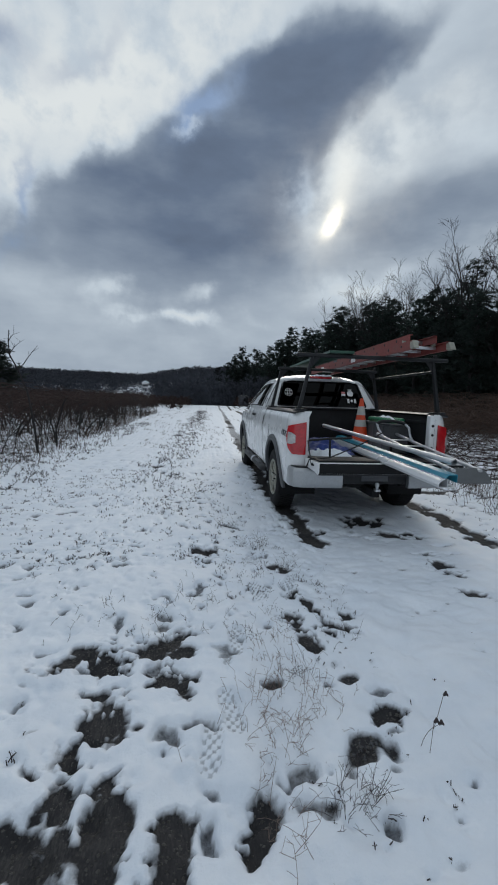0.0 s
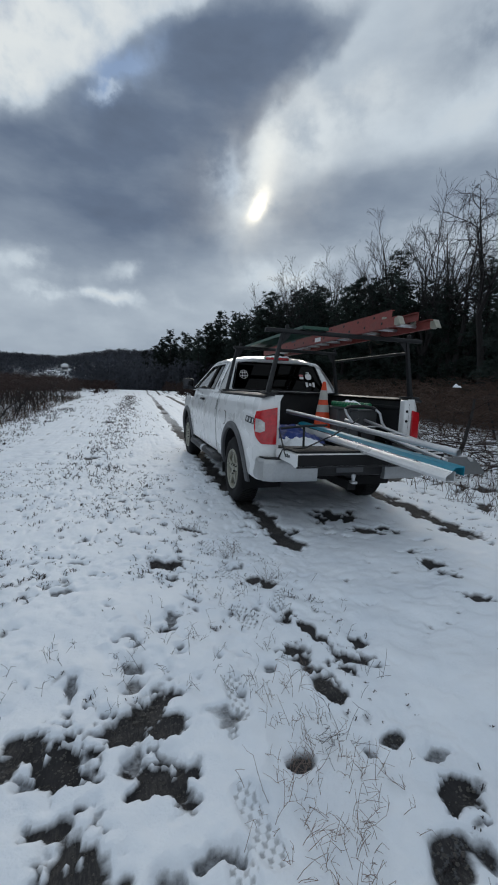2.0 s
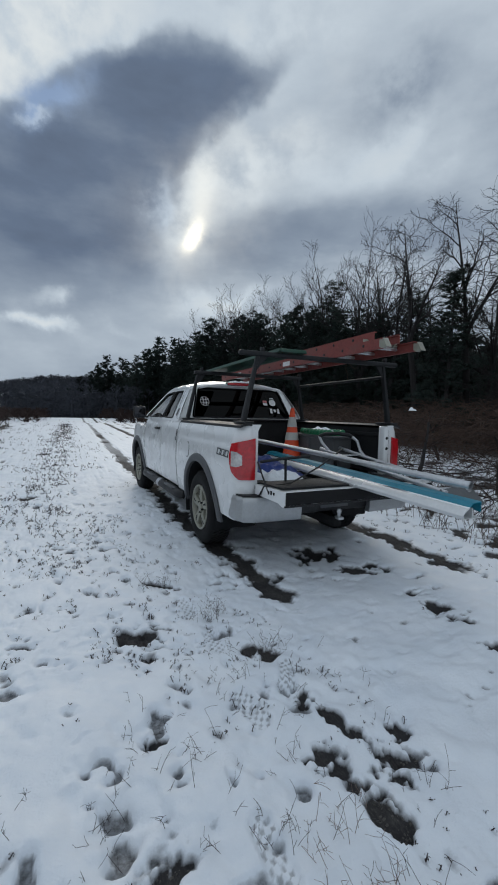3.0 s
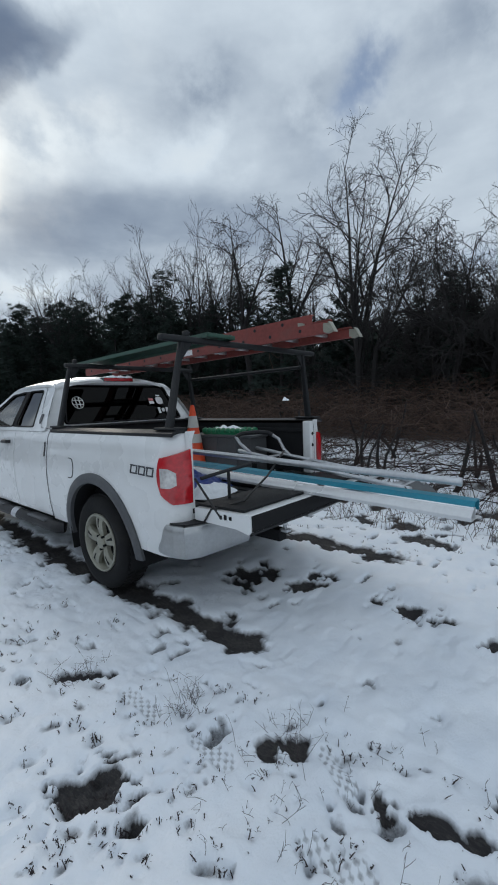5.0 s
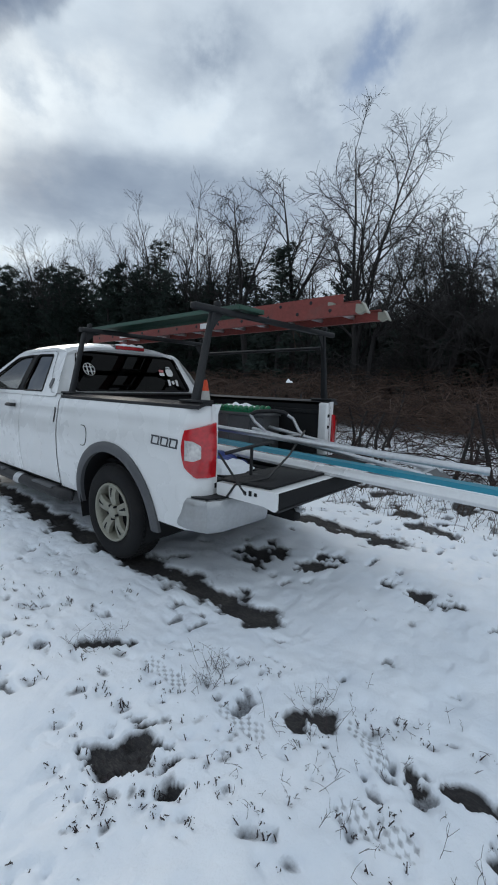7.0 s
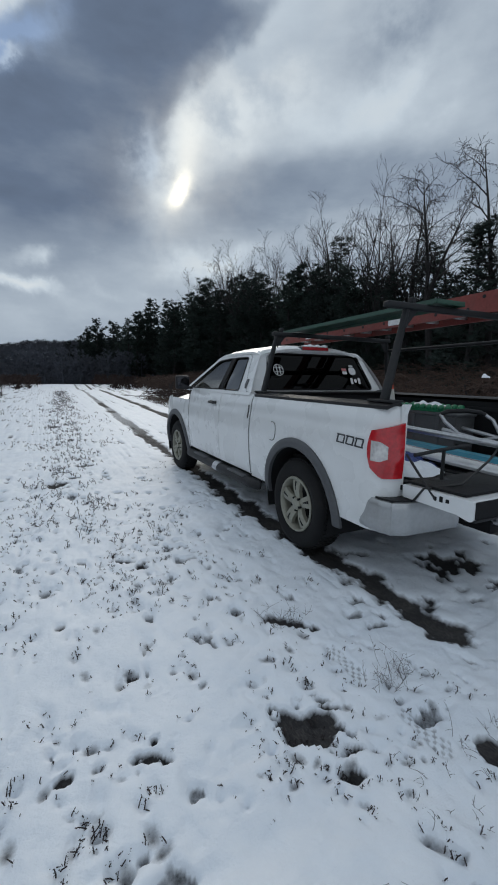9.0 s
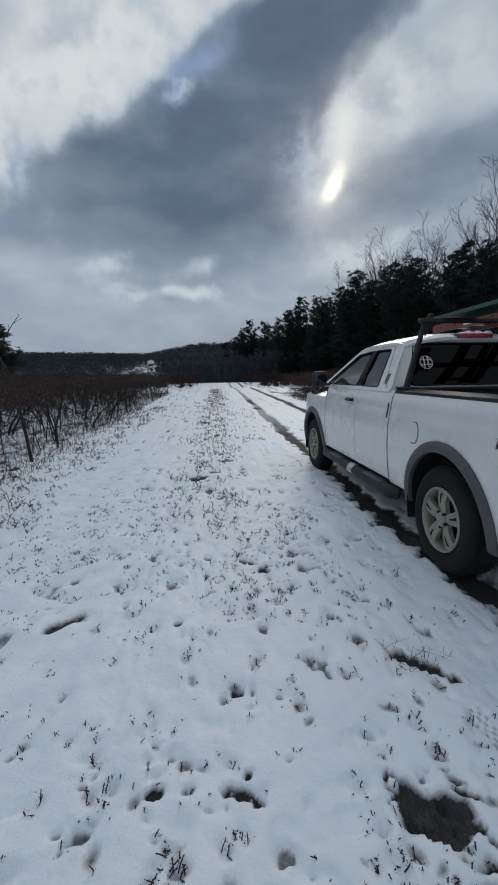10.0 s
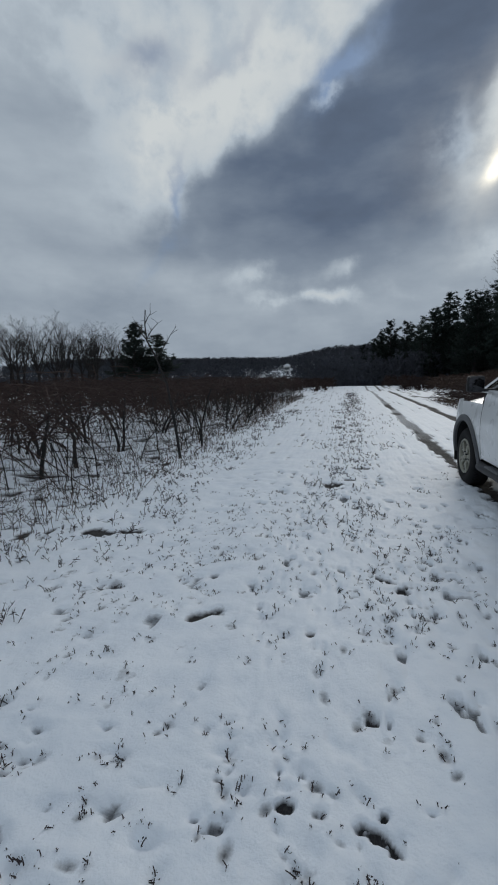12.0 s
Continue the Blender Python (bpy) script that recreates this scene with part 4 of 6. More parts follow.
for k in range(9):
    for sx in (-1, 1):
        bm = bmesh.new()
        bmesh.ops.create_icosphere(bm, subdivisions=2, radius=1, matrix=Matrix.Translation((0.635 + sx * 0.095, -0.27 + k * 0.073, 1.275)) @ Matrix.Diagonal((0.04, 0.036, 0.036, 1)))
        part("board_lug", Shell().add(bm), GREENP, board)


def snow_heap(name, label, cx, cy, z, rx, ry, h, seed):
    """A low uneven heap of snow with a ragged rim."""
    rnd = random.Random(seed)
    sh = Shell()
    off = Vector((rnd.random() * 9, rnd.random() * 9, 0))

    def fn(a, t):
        r = t * (1 + 0.30 * noise.noise(Vector((math.cos(a), math.sin(a), 0)) * 1.3 + off))
        p = Vector((cx + rx * r * math.cos(a), cy + ry * r * math.sin(a), 0))
        lump = 0.65 + 0.6 * noise.noise(p * 14 + off)
        return (p.x, p.y, z + h * max(0, 1 - t ** 3) * max(0.1, lump))
    sh.surf(fn, span(0, 2 * math.pi, 36), span(0.01, 1, 10))
    return tagged(part(name, sh, SNOWPILE, sharp=80), label, "snow")


snow_heap("snow_crust", "crust of snow on the green traction board", 0.635, 0.05, 1.285, 0.09, 0.24, 0.05, 4)
snow_heap("snow_crust", "heap of snow in the open truck bed", -0.45, -0.75, 0.848, 0.28, 0.22, 0.09, 5)
snow_heap("snow_crust", "patch of snow on the bed floor", 0.2, 0.1, 0.848, 0.5, 0.5, 0.06, 6)
snow_heap("snow_crust", "patch of snow near the bed front wall", -0.4, 0.5, 0.848, 0.3, 0.3, 0.07, 7)

# blue tarpaulin, crumpled
tarp = Shell()
tarp.surf(lambda x, y: (x, y, 0.855 + 0.16 * max(0.05, 1 - ((x + 0.42) / 0.36) ** 2) * max(0.05, 1 - ((y + 0.30) / 0.45) ** 2) + 0.045 * noise.noise(Vector((x * 9, y * 9, 3))) + 0.02 * noise.noise(Vector((x * 25, y * 25, 8)))), span(-0.76, -0.08, 40), span(-0.72, 0.15, 48))
tagged(part("blue_tarp", tarp, BLUE, sharp=60), "crumpled blue tarpaulin in the truck bed", "tarpaulin")

# steel pipe with a hand of straps, lying out over the tailgate
pipe = thing("steel_pipe", "long grey metal pipe sticking out over tailgate", "pipe")
P0, P1 = Vector((-0.30, -0.05, 1.172)), Vector((0.029, -2.535, 1.040))
way = (P1 - P0).normalized()
part("pipe_tube", Shell().tube([P0, P1], 0.025, 18, False).tube([P1, P1 - way * 0.1], 0.021, 18, False).tube([P0, P0 + way * 0.1], 0.021, 18, False), ALU, pipe)
for k in (0.04, 0.6, 0.995):
    part("pipe_collar", Shell().tube([P0.lerp(P1, k) - way * 0.012, P0.lerp(P1, k) + way * 0.008], 0.0275, 18, False), ALU, pipe)

gutter = thing("gutter_length", "long white aluminium profile with teal film strip", "metal profile")
G0, G1 = Vector((-0.034, 0.35, 0.903)), Vector((-0.158, -2.632, 0.852))
gw = (G1 - G0).normalized()
gs = Vector((gw.y, -gw.x, 0)).normalized() * -1


def along(outline, name, mat, label, k0=0.0, k1=1.0):
    part(name, Shell().prism(outline, lambda a, b: G0.lerp(G1, k0) + gs * a + Vector((0, 0, b)), lambda a, b: G0.lerp(G1, k1) + gs * a + Vector((0, 0, b))), mat, gutter, label, 30)


along([(0.0, 0.0), (-0.004, 0.022), (0.006, 0.040), (0.022, 0.056), (0.044, 0.066), (0.048, 0.062), (0.026, 0.050), (0.011, 0.037), (0.002, 0.022), (0.004, 0.0)], "white_face", PALEALU, "white hollow-curved face")
along([(0.004, 0.0), (0.16, 0.0), (0.16, 0.004), (0.004, 0.004)], "bottom_flange", PALEALU, "")
along([(0.044, 0.067), (0.054, 0.074), (0.056, 0.070), (0.046, 0.062)], "polished_strip", MIRRORALU, "polished mirror-like strip", 0.0, 1.0)
along([(0.055, 0.074), (0.085, 0.102), (0.150, 0.108), (0.156, 0.102), (0.156, 0.040), (0.152, 0.040), (0.151, 0.098), (0.088, 0.097), (0.058, 0.070)], "teal_film", TEAL, "teal blue protective film", 0.0, 0.999)
along([(0.074, 0.0), (0.078, 0.0), (0.078, 0.07), (0.074, 0.07)], "web", PALEALU, "")

# aluminium hand truck lying on its back under the pipe
dolly = thing("hand_truck", "aluminium hand truck lying across the lowered tailgate", "hand truck")
for x in (0.33, 0.60):
    part("frame_tube", Shell().tube([(x, -0.40, 1.10), (x, -1.0, 1.02), (x - 0.02, -2.12, 0.90)], 0.019, 10), ALU, dolly)
for k, y in enumerate((-0.75, -1.08, -1.42, -1.76, -2.05)):
    z = 1.055 - (-y - 0.75) * 0.115
    part("cross_bar", Shell().box(0.33, 0.60, y - 0.03, y + 0.03, z - 0.008, z + 0.004, 0.004), ALU, dolly)
part("toe_plate", Shell().prism(rounded([(0.26, -0.03), (0.26, 0.16), (0.64, 0.16), (0.64, -0.03)], 0.05), lambda a, b: (a, -2.10 - 0.75 * b, 0.905 - 0.6 * b), lambda a, b: (a, -2.108 - 0.75 * b, 0.898 - 0.6 * b)), GREYBOX, dolly, "grey rounded toe plate")
handle = part("handle_loop", Shell().tube([(0.33, -0.55, 1.09), (0.33, -0.42, 1.17), (0.335, -0.36, 1.235)], 0.016, 10), ALU, dolly, "bent bright handle tube")
part("handle_end", Shell().tube([(0.60, -0.62, 1.24), (0.62, -0.68, 1.20), (0.60, -0.76, 1.10), (0.60, -0.84, 1.04)], 0.016, 10), ALU, dolly)
part("handle_grip", Shell().tube([(0.335, -0.36, 1.235), (0.38, -0.40, 1.265), (0.50, -0.50, 1.275), (0.58, -0.58, 1.262), (0.60, -0.62, 1.24)], 0.021, 10), BLACK, handle, "black rubber handle grip")
part("axle_bracket", Shell().box(0.30, 0.63, -1.98, -1.92, 0.82, 0.90, 0.01), ALU, dolly)

# black stand and straps on the tailgate
stand = thing("black_stand", "black steel T-shaped stand on the bed floor", "stand")
part("stand_post", Shell().tube([(-0.55, -1.12, 0.875), (-0.56, -1.13, 1.085)], 0.012, 8), RACK, stand)
part("stand_bar", Shell().tube([(-0.80, -1.10, 1.06), (-0.56, -1.13, 1.088), (-0.30, -1.12, 1.098)], 0.013, 8), RACK, stand)
part("stand_foot", Shell().box(-0.62, -0.48, -1.16, -1.08, 0.868, 0.878, 0.003), RACK, stand)
for pts in (((-0.785, -1.02, 1.05), (-0.80, -1.15, 0.94), (-0.812, -1.30, 0.81)), ((0.02, -1.20, 1.17), (-0.30, -1.28, 1.02), (-0.62, -1.33, 0.90), (-0.81, -1.20, 0.86), (-0.822, -1.14, 0.77))):
    tagged(part("rubber_strap", Shell().tube(pts, 0.008, 6), STRAP), "black rubber strap holding down the load", "strap")
tagged(part("cargo_bag", Shell().box(-0.70, -0.40, 0.30, 0.80, 0.848, 1.12, 0.06, steps=3), BLACK), "black bag against the bed front wall", "bag")
tagged(part("red_fuel_can", Shell().box(-0.74, -0.62, -0.20, 0.06, 0.98, 1.15, 0.03, steps=3), CONE), "small red can in the truck bed", "can")

# ---- ground: one snow-covered sheet out to the horizon ----
def lattice(ix, iy, seed):
    h = (ix * 374761393 + iy * 668265263 + seed * 974634777) & 0xFFFFFFFF
    h = ((h ^ (h >> 13)) * 1274126177) & 0xFFFFFFFF
    return ((h ^ (h >> 16)) & 0xFFFF) / 65535.0


def soft_noise(x, y, seed):
    ix, iy = np.floor(x).astype(np.int64), np.floor(y).astype(np.int64)
    fx, fy = x - ix, y - iy
    fx, fy = fx * fx * (3 - 2 * fx), fy * fy * (3 - 2 * fy)
    a, b = lattice(ix, iy, seed), lattice(ix + 1, iy, seed)
    c, d = lattice(ix, iy + 1, seed), lattice(ix + 1, iy + 1, seed)
    return (a * (1 - fx) + b * fx) * (1 - fy) + (c * (1 - fx) + d * fx) * fy


def fbm(x, y, scale, octaves=4, seed=0, rough=0.5):
    total, amp, top = 0.0, 1.0, 0.0
    for o in range(octaves):
        total = total + amp * soft_noise(x * scale * 2 ** o + 17.3 * o, y * scale * 2 ** o - 9.1 * o, seed + o)
        top += amp
        amp *= rough
    return total / top


def bump_step(a, b, v):
    t = np.clip((v - a) / (b - a), 0, 1)
    return t * t * (3 - 2 * t)


# bare patches and a few shaded hollows: x, y, half length, half width, turn in degrees
PATCHES_NEAR = ((-2.36, -3.34, 0.38, 0.19, 12), (-2.25, -3.50, 0.20, 0.16, 0), (-2.46, -3.72, 0.13, 0.24, 0), (-2.58, -4.10, 0.13, 0.22, 10), (-2.38, -4.27, 0.09, 0.22, 0),
                (-2.64, -4.38, 0.22, 0.15, 0), (-2.15, -4.45, 0.10, 0.18, 0), (-1.12, -3.90, 0.11, 0.09, 30), (-1.13, -3.10, 0.09, 0.10, 0),
                (-1.34, -2.10, 0.07, 0.06, 0), (-1.82, -4.30, 0.09, 0.14, 0), (-2.0, -4.95, 0.3, 0.2, 0), (-2.5, -5.0, 0.3, 0.3, 0),
                (-1.24, -2.76, 0.05, 0.19, 12), (-1.43, -2.97, 0.11, 0.09, 0), (-1.0, -2.98, 0.11, 0.06, -20), (-1.36, -3.3, 0.06, 0.16, 15), (-2.05, -3.55, 0.05, 0.05, 0))
PATCHES_MORE = ((-2.0, -1.66, 0.18, 0.06, -52), (-1.82, -1.57, 0.10, 0.045, -40), (-1.87, -1.82, 0.08, 0.05, -50), (-1.27, -2.17, 0.07, 0.08, 0),
                (-3.67, -0.29, 0.13, 0.06, 25), (-2.38, 0.42, 0.14, 0.035, -25), (0.02, -0.80, 0.24, 0.20, 0), (0.20, -1.26, 0.30, 0.13, -20),
                (0.29, -2.15, 0.10, 0.28, -8), (0.19, -2.70, 0.10, 0.07, 0), (0.36, -2.86, 0.12, 0.05, 20), (-4.9, 1.12, 0.22, 0.08, 15),
                # the small ones near (-2.6, -1.5) paint the shade of hollows in the snow
                (-5.3, 1.0, 0.24, 0.09, 10), (-1.62, -0.96, 0.16, 0.04, -45), (-2.65, -1.52, 0.06, 0.03, -25), (-2.98, -1.48, 0.03, 0.025, 0), (-2.62, -1.44, 0.02, 0.02, 0), (-2.82, 3.3, 0.14, 0.16, 10), (-2.30, 0.24, 0.05, 0.06, 0),
                (-2.94, -0.42, 0.04, 0.03, 0), (-1.83, -1.78, 0.05, 0.03, -30), (-1.93, -1.92, 0.06, 0.03, -40), (-2.63, -1.0, 0.03, 0.02, 0), (-2.06, -2.58, 0.07, 0.05, 0), (-1.94, -1.63, 0.09, 0.04, -10), (-1.47, -2.95, 0.06, 0.06, 0))
BOOTS = ((-1.57, -2.57, 8), (-1.52, -1.91, -6), (-1.55, -1.40, 5), (-1.80, -3.24, -4), (-1.98, -3.99, -8), (-1.88, -3.80, 10), (-1.27, -2.42, -30))


def rut_left(y):
    return np.where(y < 2, -0.83 + 0.06 * bump_step(0.0, -1.4, y), -0.83 + 0.046 * (y - 2))


def ground_at(x, y, fine=True):
    """Height of the ground and how bare of snow it is."""
    bare = np.zeros_like(x)
    wob = (fbm(x, y, 7.0, 4, 11, 0.62) - 0.5)
    frag = bump_step(0.50, 0.60, fbm(x, y, 9.0, 4, 15, 0.6))
    for px, py, a, b, turn in PATCHES_NEAR + PATCHES_MORE:
        c, s = math.cos(radians(turn)), math.sin(radians(turn))
        u, v = ((x - px) * c + (y - py) * s) / a, (-(x - px) * s + (y - py) * c) / b
        d = np.sqrt(u * u + v * v) + 2.3 * wob + 0.6 * frag
        bare = np.maximum(bare, 1 - bump_step(0.75, 1.30, d))
    # wheel ruts
    xl = rut_left(y)
    wide = 0.12 + 0.05 * (fbm(x, y, 1.5, 2, 5) - 0.5) + 0.05 * bump_step(4, 8, y)
    rut = (1 - bump_step(wide - 0.05, wide + 0.05, np.abs(x - xl) + 0.34 * wob)) * bump_step(-1.62, -1.48, y + 0.3 * wob)
    far_break = bump_step(0.35, 0.5, fbm(x, y, 0.8, 3, 6)) * bump_step(3, 14, y) * 0.35
    bare = np.maximum(bare, rut * (1 - far_break))
    # right rut, moved out beside the truck where its soil also paints in shade
    xr = xl + 1.85 + 0.10 * bump_step(3, -1, y)
    rut_shade = (1 - bump_step(wide - 0.04, wide + 0.07, np.abs(x - xr) + 0.36 * wob)) * bump_step(-1.9, -1.6, y + 0.4 * wob)
    bare = np.maximum(bare, rut_shade * np.where(y > 3.5, 0.98, 1.0))
    # a worn, weedy band between the walked strip and the thicket, and under the brush
    speck = fbm(x, y, 2.2, 4, 21, 0.6)
    thicket = bump_step(-4.9, -7.0, x - 0.03 * y)
    brush = bump_step(1.0, 2.4, x - 0.045 * np.maximum(y, 0))
    middle = np.exp(-((x + 2.75 - 0.035 * y) / 0.45) ** 2) * bump_step(0.5, 4, y)
    near = np.exp(-((x + 2.1) / 1.0) ** 2 - ((y + 4.3) / 1.5) ** 2)
    cut = 0.79 - 0.14 * thicket - 0.21 * brush + 0.2 * np.exp(-((x + 2.99) ** 2 + (y + 0.95) ** 2) / 0.05) - 0.09 * middle - 0.12 * near
    bare = np.maximum(bare, 0.9 * bump_step(cut, cut + 0.05, speck))
    small = fbm(x, y, 7.5, 3, 31)
    cut2 = 0.745 + 0.2 * np.exp(-((x + 2.99) ** 2 + (y + 0.95) ** 2) / 0.05) - 0.05 * near - 0.07 * middle - 0.11 * thicket - 0.12 * brush
    bare = np.maximum(bare, 0.75 * bump_step(cut2, cut2 + 0.06, small))
    hollow = (bump_step(0.60, 0.80, small) + 0.8 * bump_step(0.62, 0.76, fbm(x, y, 4.2, 3, 45))) * (0.6 + 0.5 * near)
    z = 0.06 * (fbm(x, y, 1.6, 3, 41) - 0.5) + 0.009 * (fbm(x, y, 13.0, 2, 55) - 0.5) + 0.060 * (fbm(x, y, 5.5, 3, 51) - 0.5) * (1 - 0.62 * bump_step(-3.2, -1, y)) - 0.024 * hollow + 0.006
    z = z + 0.012 - 0.034 * bare + 0.012 * (fbm(x, y, 22.0, 2, 61) - 0.5) * bare
    for px, py, turn in BOOTS if fine else ():
        c, s = math.cos(radians(turn)), math.sin(radians(turn))
        u, v = (x - px) * c + (y - py) * s, -(x - px) * s + (y - py) * c
        sole = 1 - bump_step(0.85, 1.1, np.sqrt((u / (0.058 - 0.012 * np.cos(v * 14))) ** 2 + (v / 0.155) ** 4))
        lug = np.clip(0.5 + 1.6 * np.sin(u * 2 * np.pi / 0.042 + 0.6 * np.sin(v * 40)) * np.sin(v * 2 * np.pi / 0.050), 0, 1)
        z = z - sole * (0.014 + 0.005 * lug)
        bare = np.maximum(bare, sole * lug * 0.55)
    z = z + 0.034 * bump_step(-1.35, -0.95, x) * bump_step(1.5, 1.1, x) * bump_step(-1.6, -0.3, y) * bump_step(6.5, 4.6, y)
    # the track drops away in the distance, then the land rises to wooded hills
    z = z - 0.045 * np.clip(y - 48, 0, 12) + 0.020 * np.clip(y - 60, 0, 25) - 0.06 * np.clip(y - 85, 0, 50) + 0.010 * np.clip(np.abs(x - 3) - 8, 0, 30) * bump_step(4, 12, np.abs(x - 3))
    ridge = bump_step(150, 330, y + 0.25 * np.abs(x))
    z = z + ridge * (14.2 + 3.0 * (fbm(x, y, 0.012, 3, 71) - 0.5) + 8.0 * bump_step(-44, 2, x) + 3 * bump_step(0, 120, x))
    clearing = bump_step(-42, -39, x) * bump_step(-13, -16, x) * bump_step(206, 214, y) * bump_step(258, 250, y)
    # floor under the woods bared so that less light bounces up into the brush
    bare_wood_floor = 0.95 * bump_step(9, 14, x - 0.045 * np.maximum(y, 0)) * bump_step(120, 90, y)
    return z, np.maximum(np.maximum(bare, bare_wood_floor), 0.9 * ridge * (1 - clearing))


def lines(fine_lo, fine_hi, step, mid_lo, mid_hi, mid_step, far, grow):
    """Grid lines: finest near the walk, coarser farther out."""
    out = list(np.arange(fine_lo, fine_hi, step))
    for lo, hi, sign in ((mid_lo, fine_lo, -1), (fine_hi, mid_hi, 1)):
        p, s = (fine_lo if sign < 0 else fine_hi - step), step
        while (p > mid_lo) if sign < 0 else (p < mid_hi):
            s = min(s * 1.12, mid_step)
            p += sign * s
            out.append(p)
        while abs(p) < far:
            s *= grow
            p += sign * s
            out.append(p)
    return np.array(sorted(out))


GX = lines(-3.3, -0.8, 0.0105, -6.0, 2.6, 0.035, 1500, 1.10)
GY = lines(-4.8, -1.2, 0.0105, -5.6, 4.0, 0.04, 1800, 1.08)
gx, gy = np.meshgrid(GX, GY, indexing="ij")
gz, gb = ground_at(gx, gy)


def open_ground(n, xlo, xhi, ylo, yhi, seed, cut):
    """Places on the walked strip where weeds come through, clear of the truck and its ruts."""
    r = random.Random(seed)
    out = []
    while len(out) < n:
        x, y = r.uniform(xlo, xhi), ylo + (yhi - ylo) * r.random() ** 1.4
        if fbm(np.array([x]), np.array([y]), 1.3, 3, 91)[0] > cut and not (-1.15 < x - 0.046 * max(0, y - 2) < 1.3 and y > -1.4):
            out.append((x, y))
    return out


# the snow sags round each sprig of weeds, and the dent is coloured darker
SPRIGS = open_ground(360, -5.2, -1.05, -5.2, 8, 401, 0.57) + open_ground(30, -1.2, 2.6, -5, -1.6, 403, 0.5) + open_ground(480, 1.3, 4.8, -3.4, 6, 410, 0.30) + open_ground(90, -3.2, -1.0, -4.9, -1.6, 406, 0.46) + open_ground(230, -4.8, -2.0, -1.9, 0.7, 409, 0.0) + open_ground(560, -5.0, -1.6, -2.0, 3.0, 404, 0.40)
dent = random.Random(9)
for px, py in SPRIGS:
    w = dent.uniform(0.015, 0.042)
    i0, i1 = np.searchsorted(GX, (px - 3 * w, px + 3 * w))
    j0, j1 = np.searchsorted(GY, (py - 3 * w, py + 3 * w))
    u, v = gx[i0:i1, j0:j1] - px, gy[i0:i1, j0:j1] - py
    a = dent.random() * 6.28
    d2 = ((u * math.cos(a) + v * math.sin(a)) / w) ** 2 + ((v * math.cos(a) - u * math.sin(a)) / (w * 0.6)) ** 2
    g = np.exp(-d2 * 0.7)
    gz[i0:i1, j0:j1] -= g * dent.uniform(0.01, 0.03)
    gb[i0:i1, j0:j1] = np.maximum(gb[i0:i1, j0:j1], g * dent.choice((0.15, 0.3, 0.5, 0.75)))
ni, nj = gx.shape
me = bpy.data.meshes.new("ground")
idx = np.arange(ni * nj).reshape(ni, nj)
quads = np.stack([idx[:-1, :-1], idx[1:, :-1], idx[1:, 1:], idx[:-1, 1:]], axis=-1).reshape(-1, 4)
me.vertices.add(ni * nj)
me.vertices.foreach_set("co", np.stack([gx, gy, gz], axis=-1).astype(np.float32).ravel())
me.loops.add(quads.size)
me.loops.foreach_set("vertex_index", quads.astype(np.int32).ravel())
me.polygons.add(len(quads))
me.polygons.foreach_set("loop_start", np.arange(0, quads.size, 4, dtype=np.int32))
me.update(calc_edges=True)
me.shade_smooth()
layer = me.attributes.new("bare", "FLOAT", "POINT")
layer.data.foreach_set("value", gb.astype(np.float32).ravel())


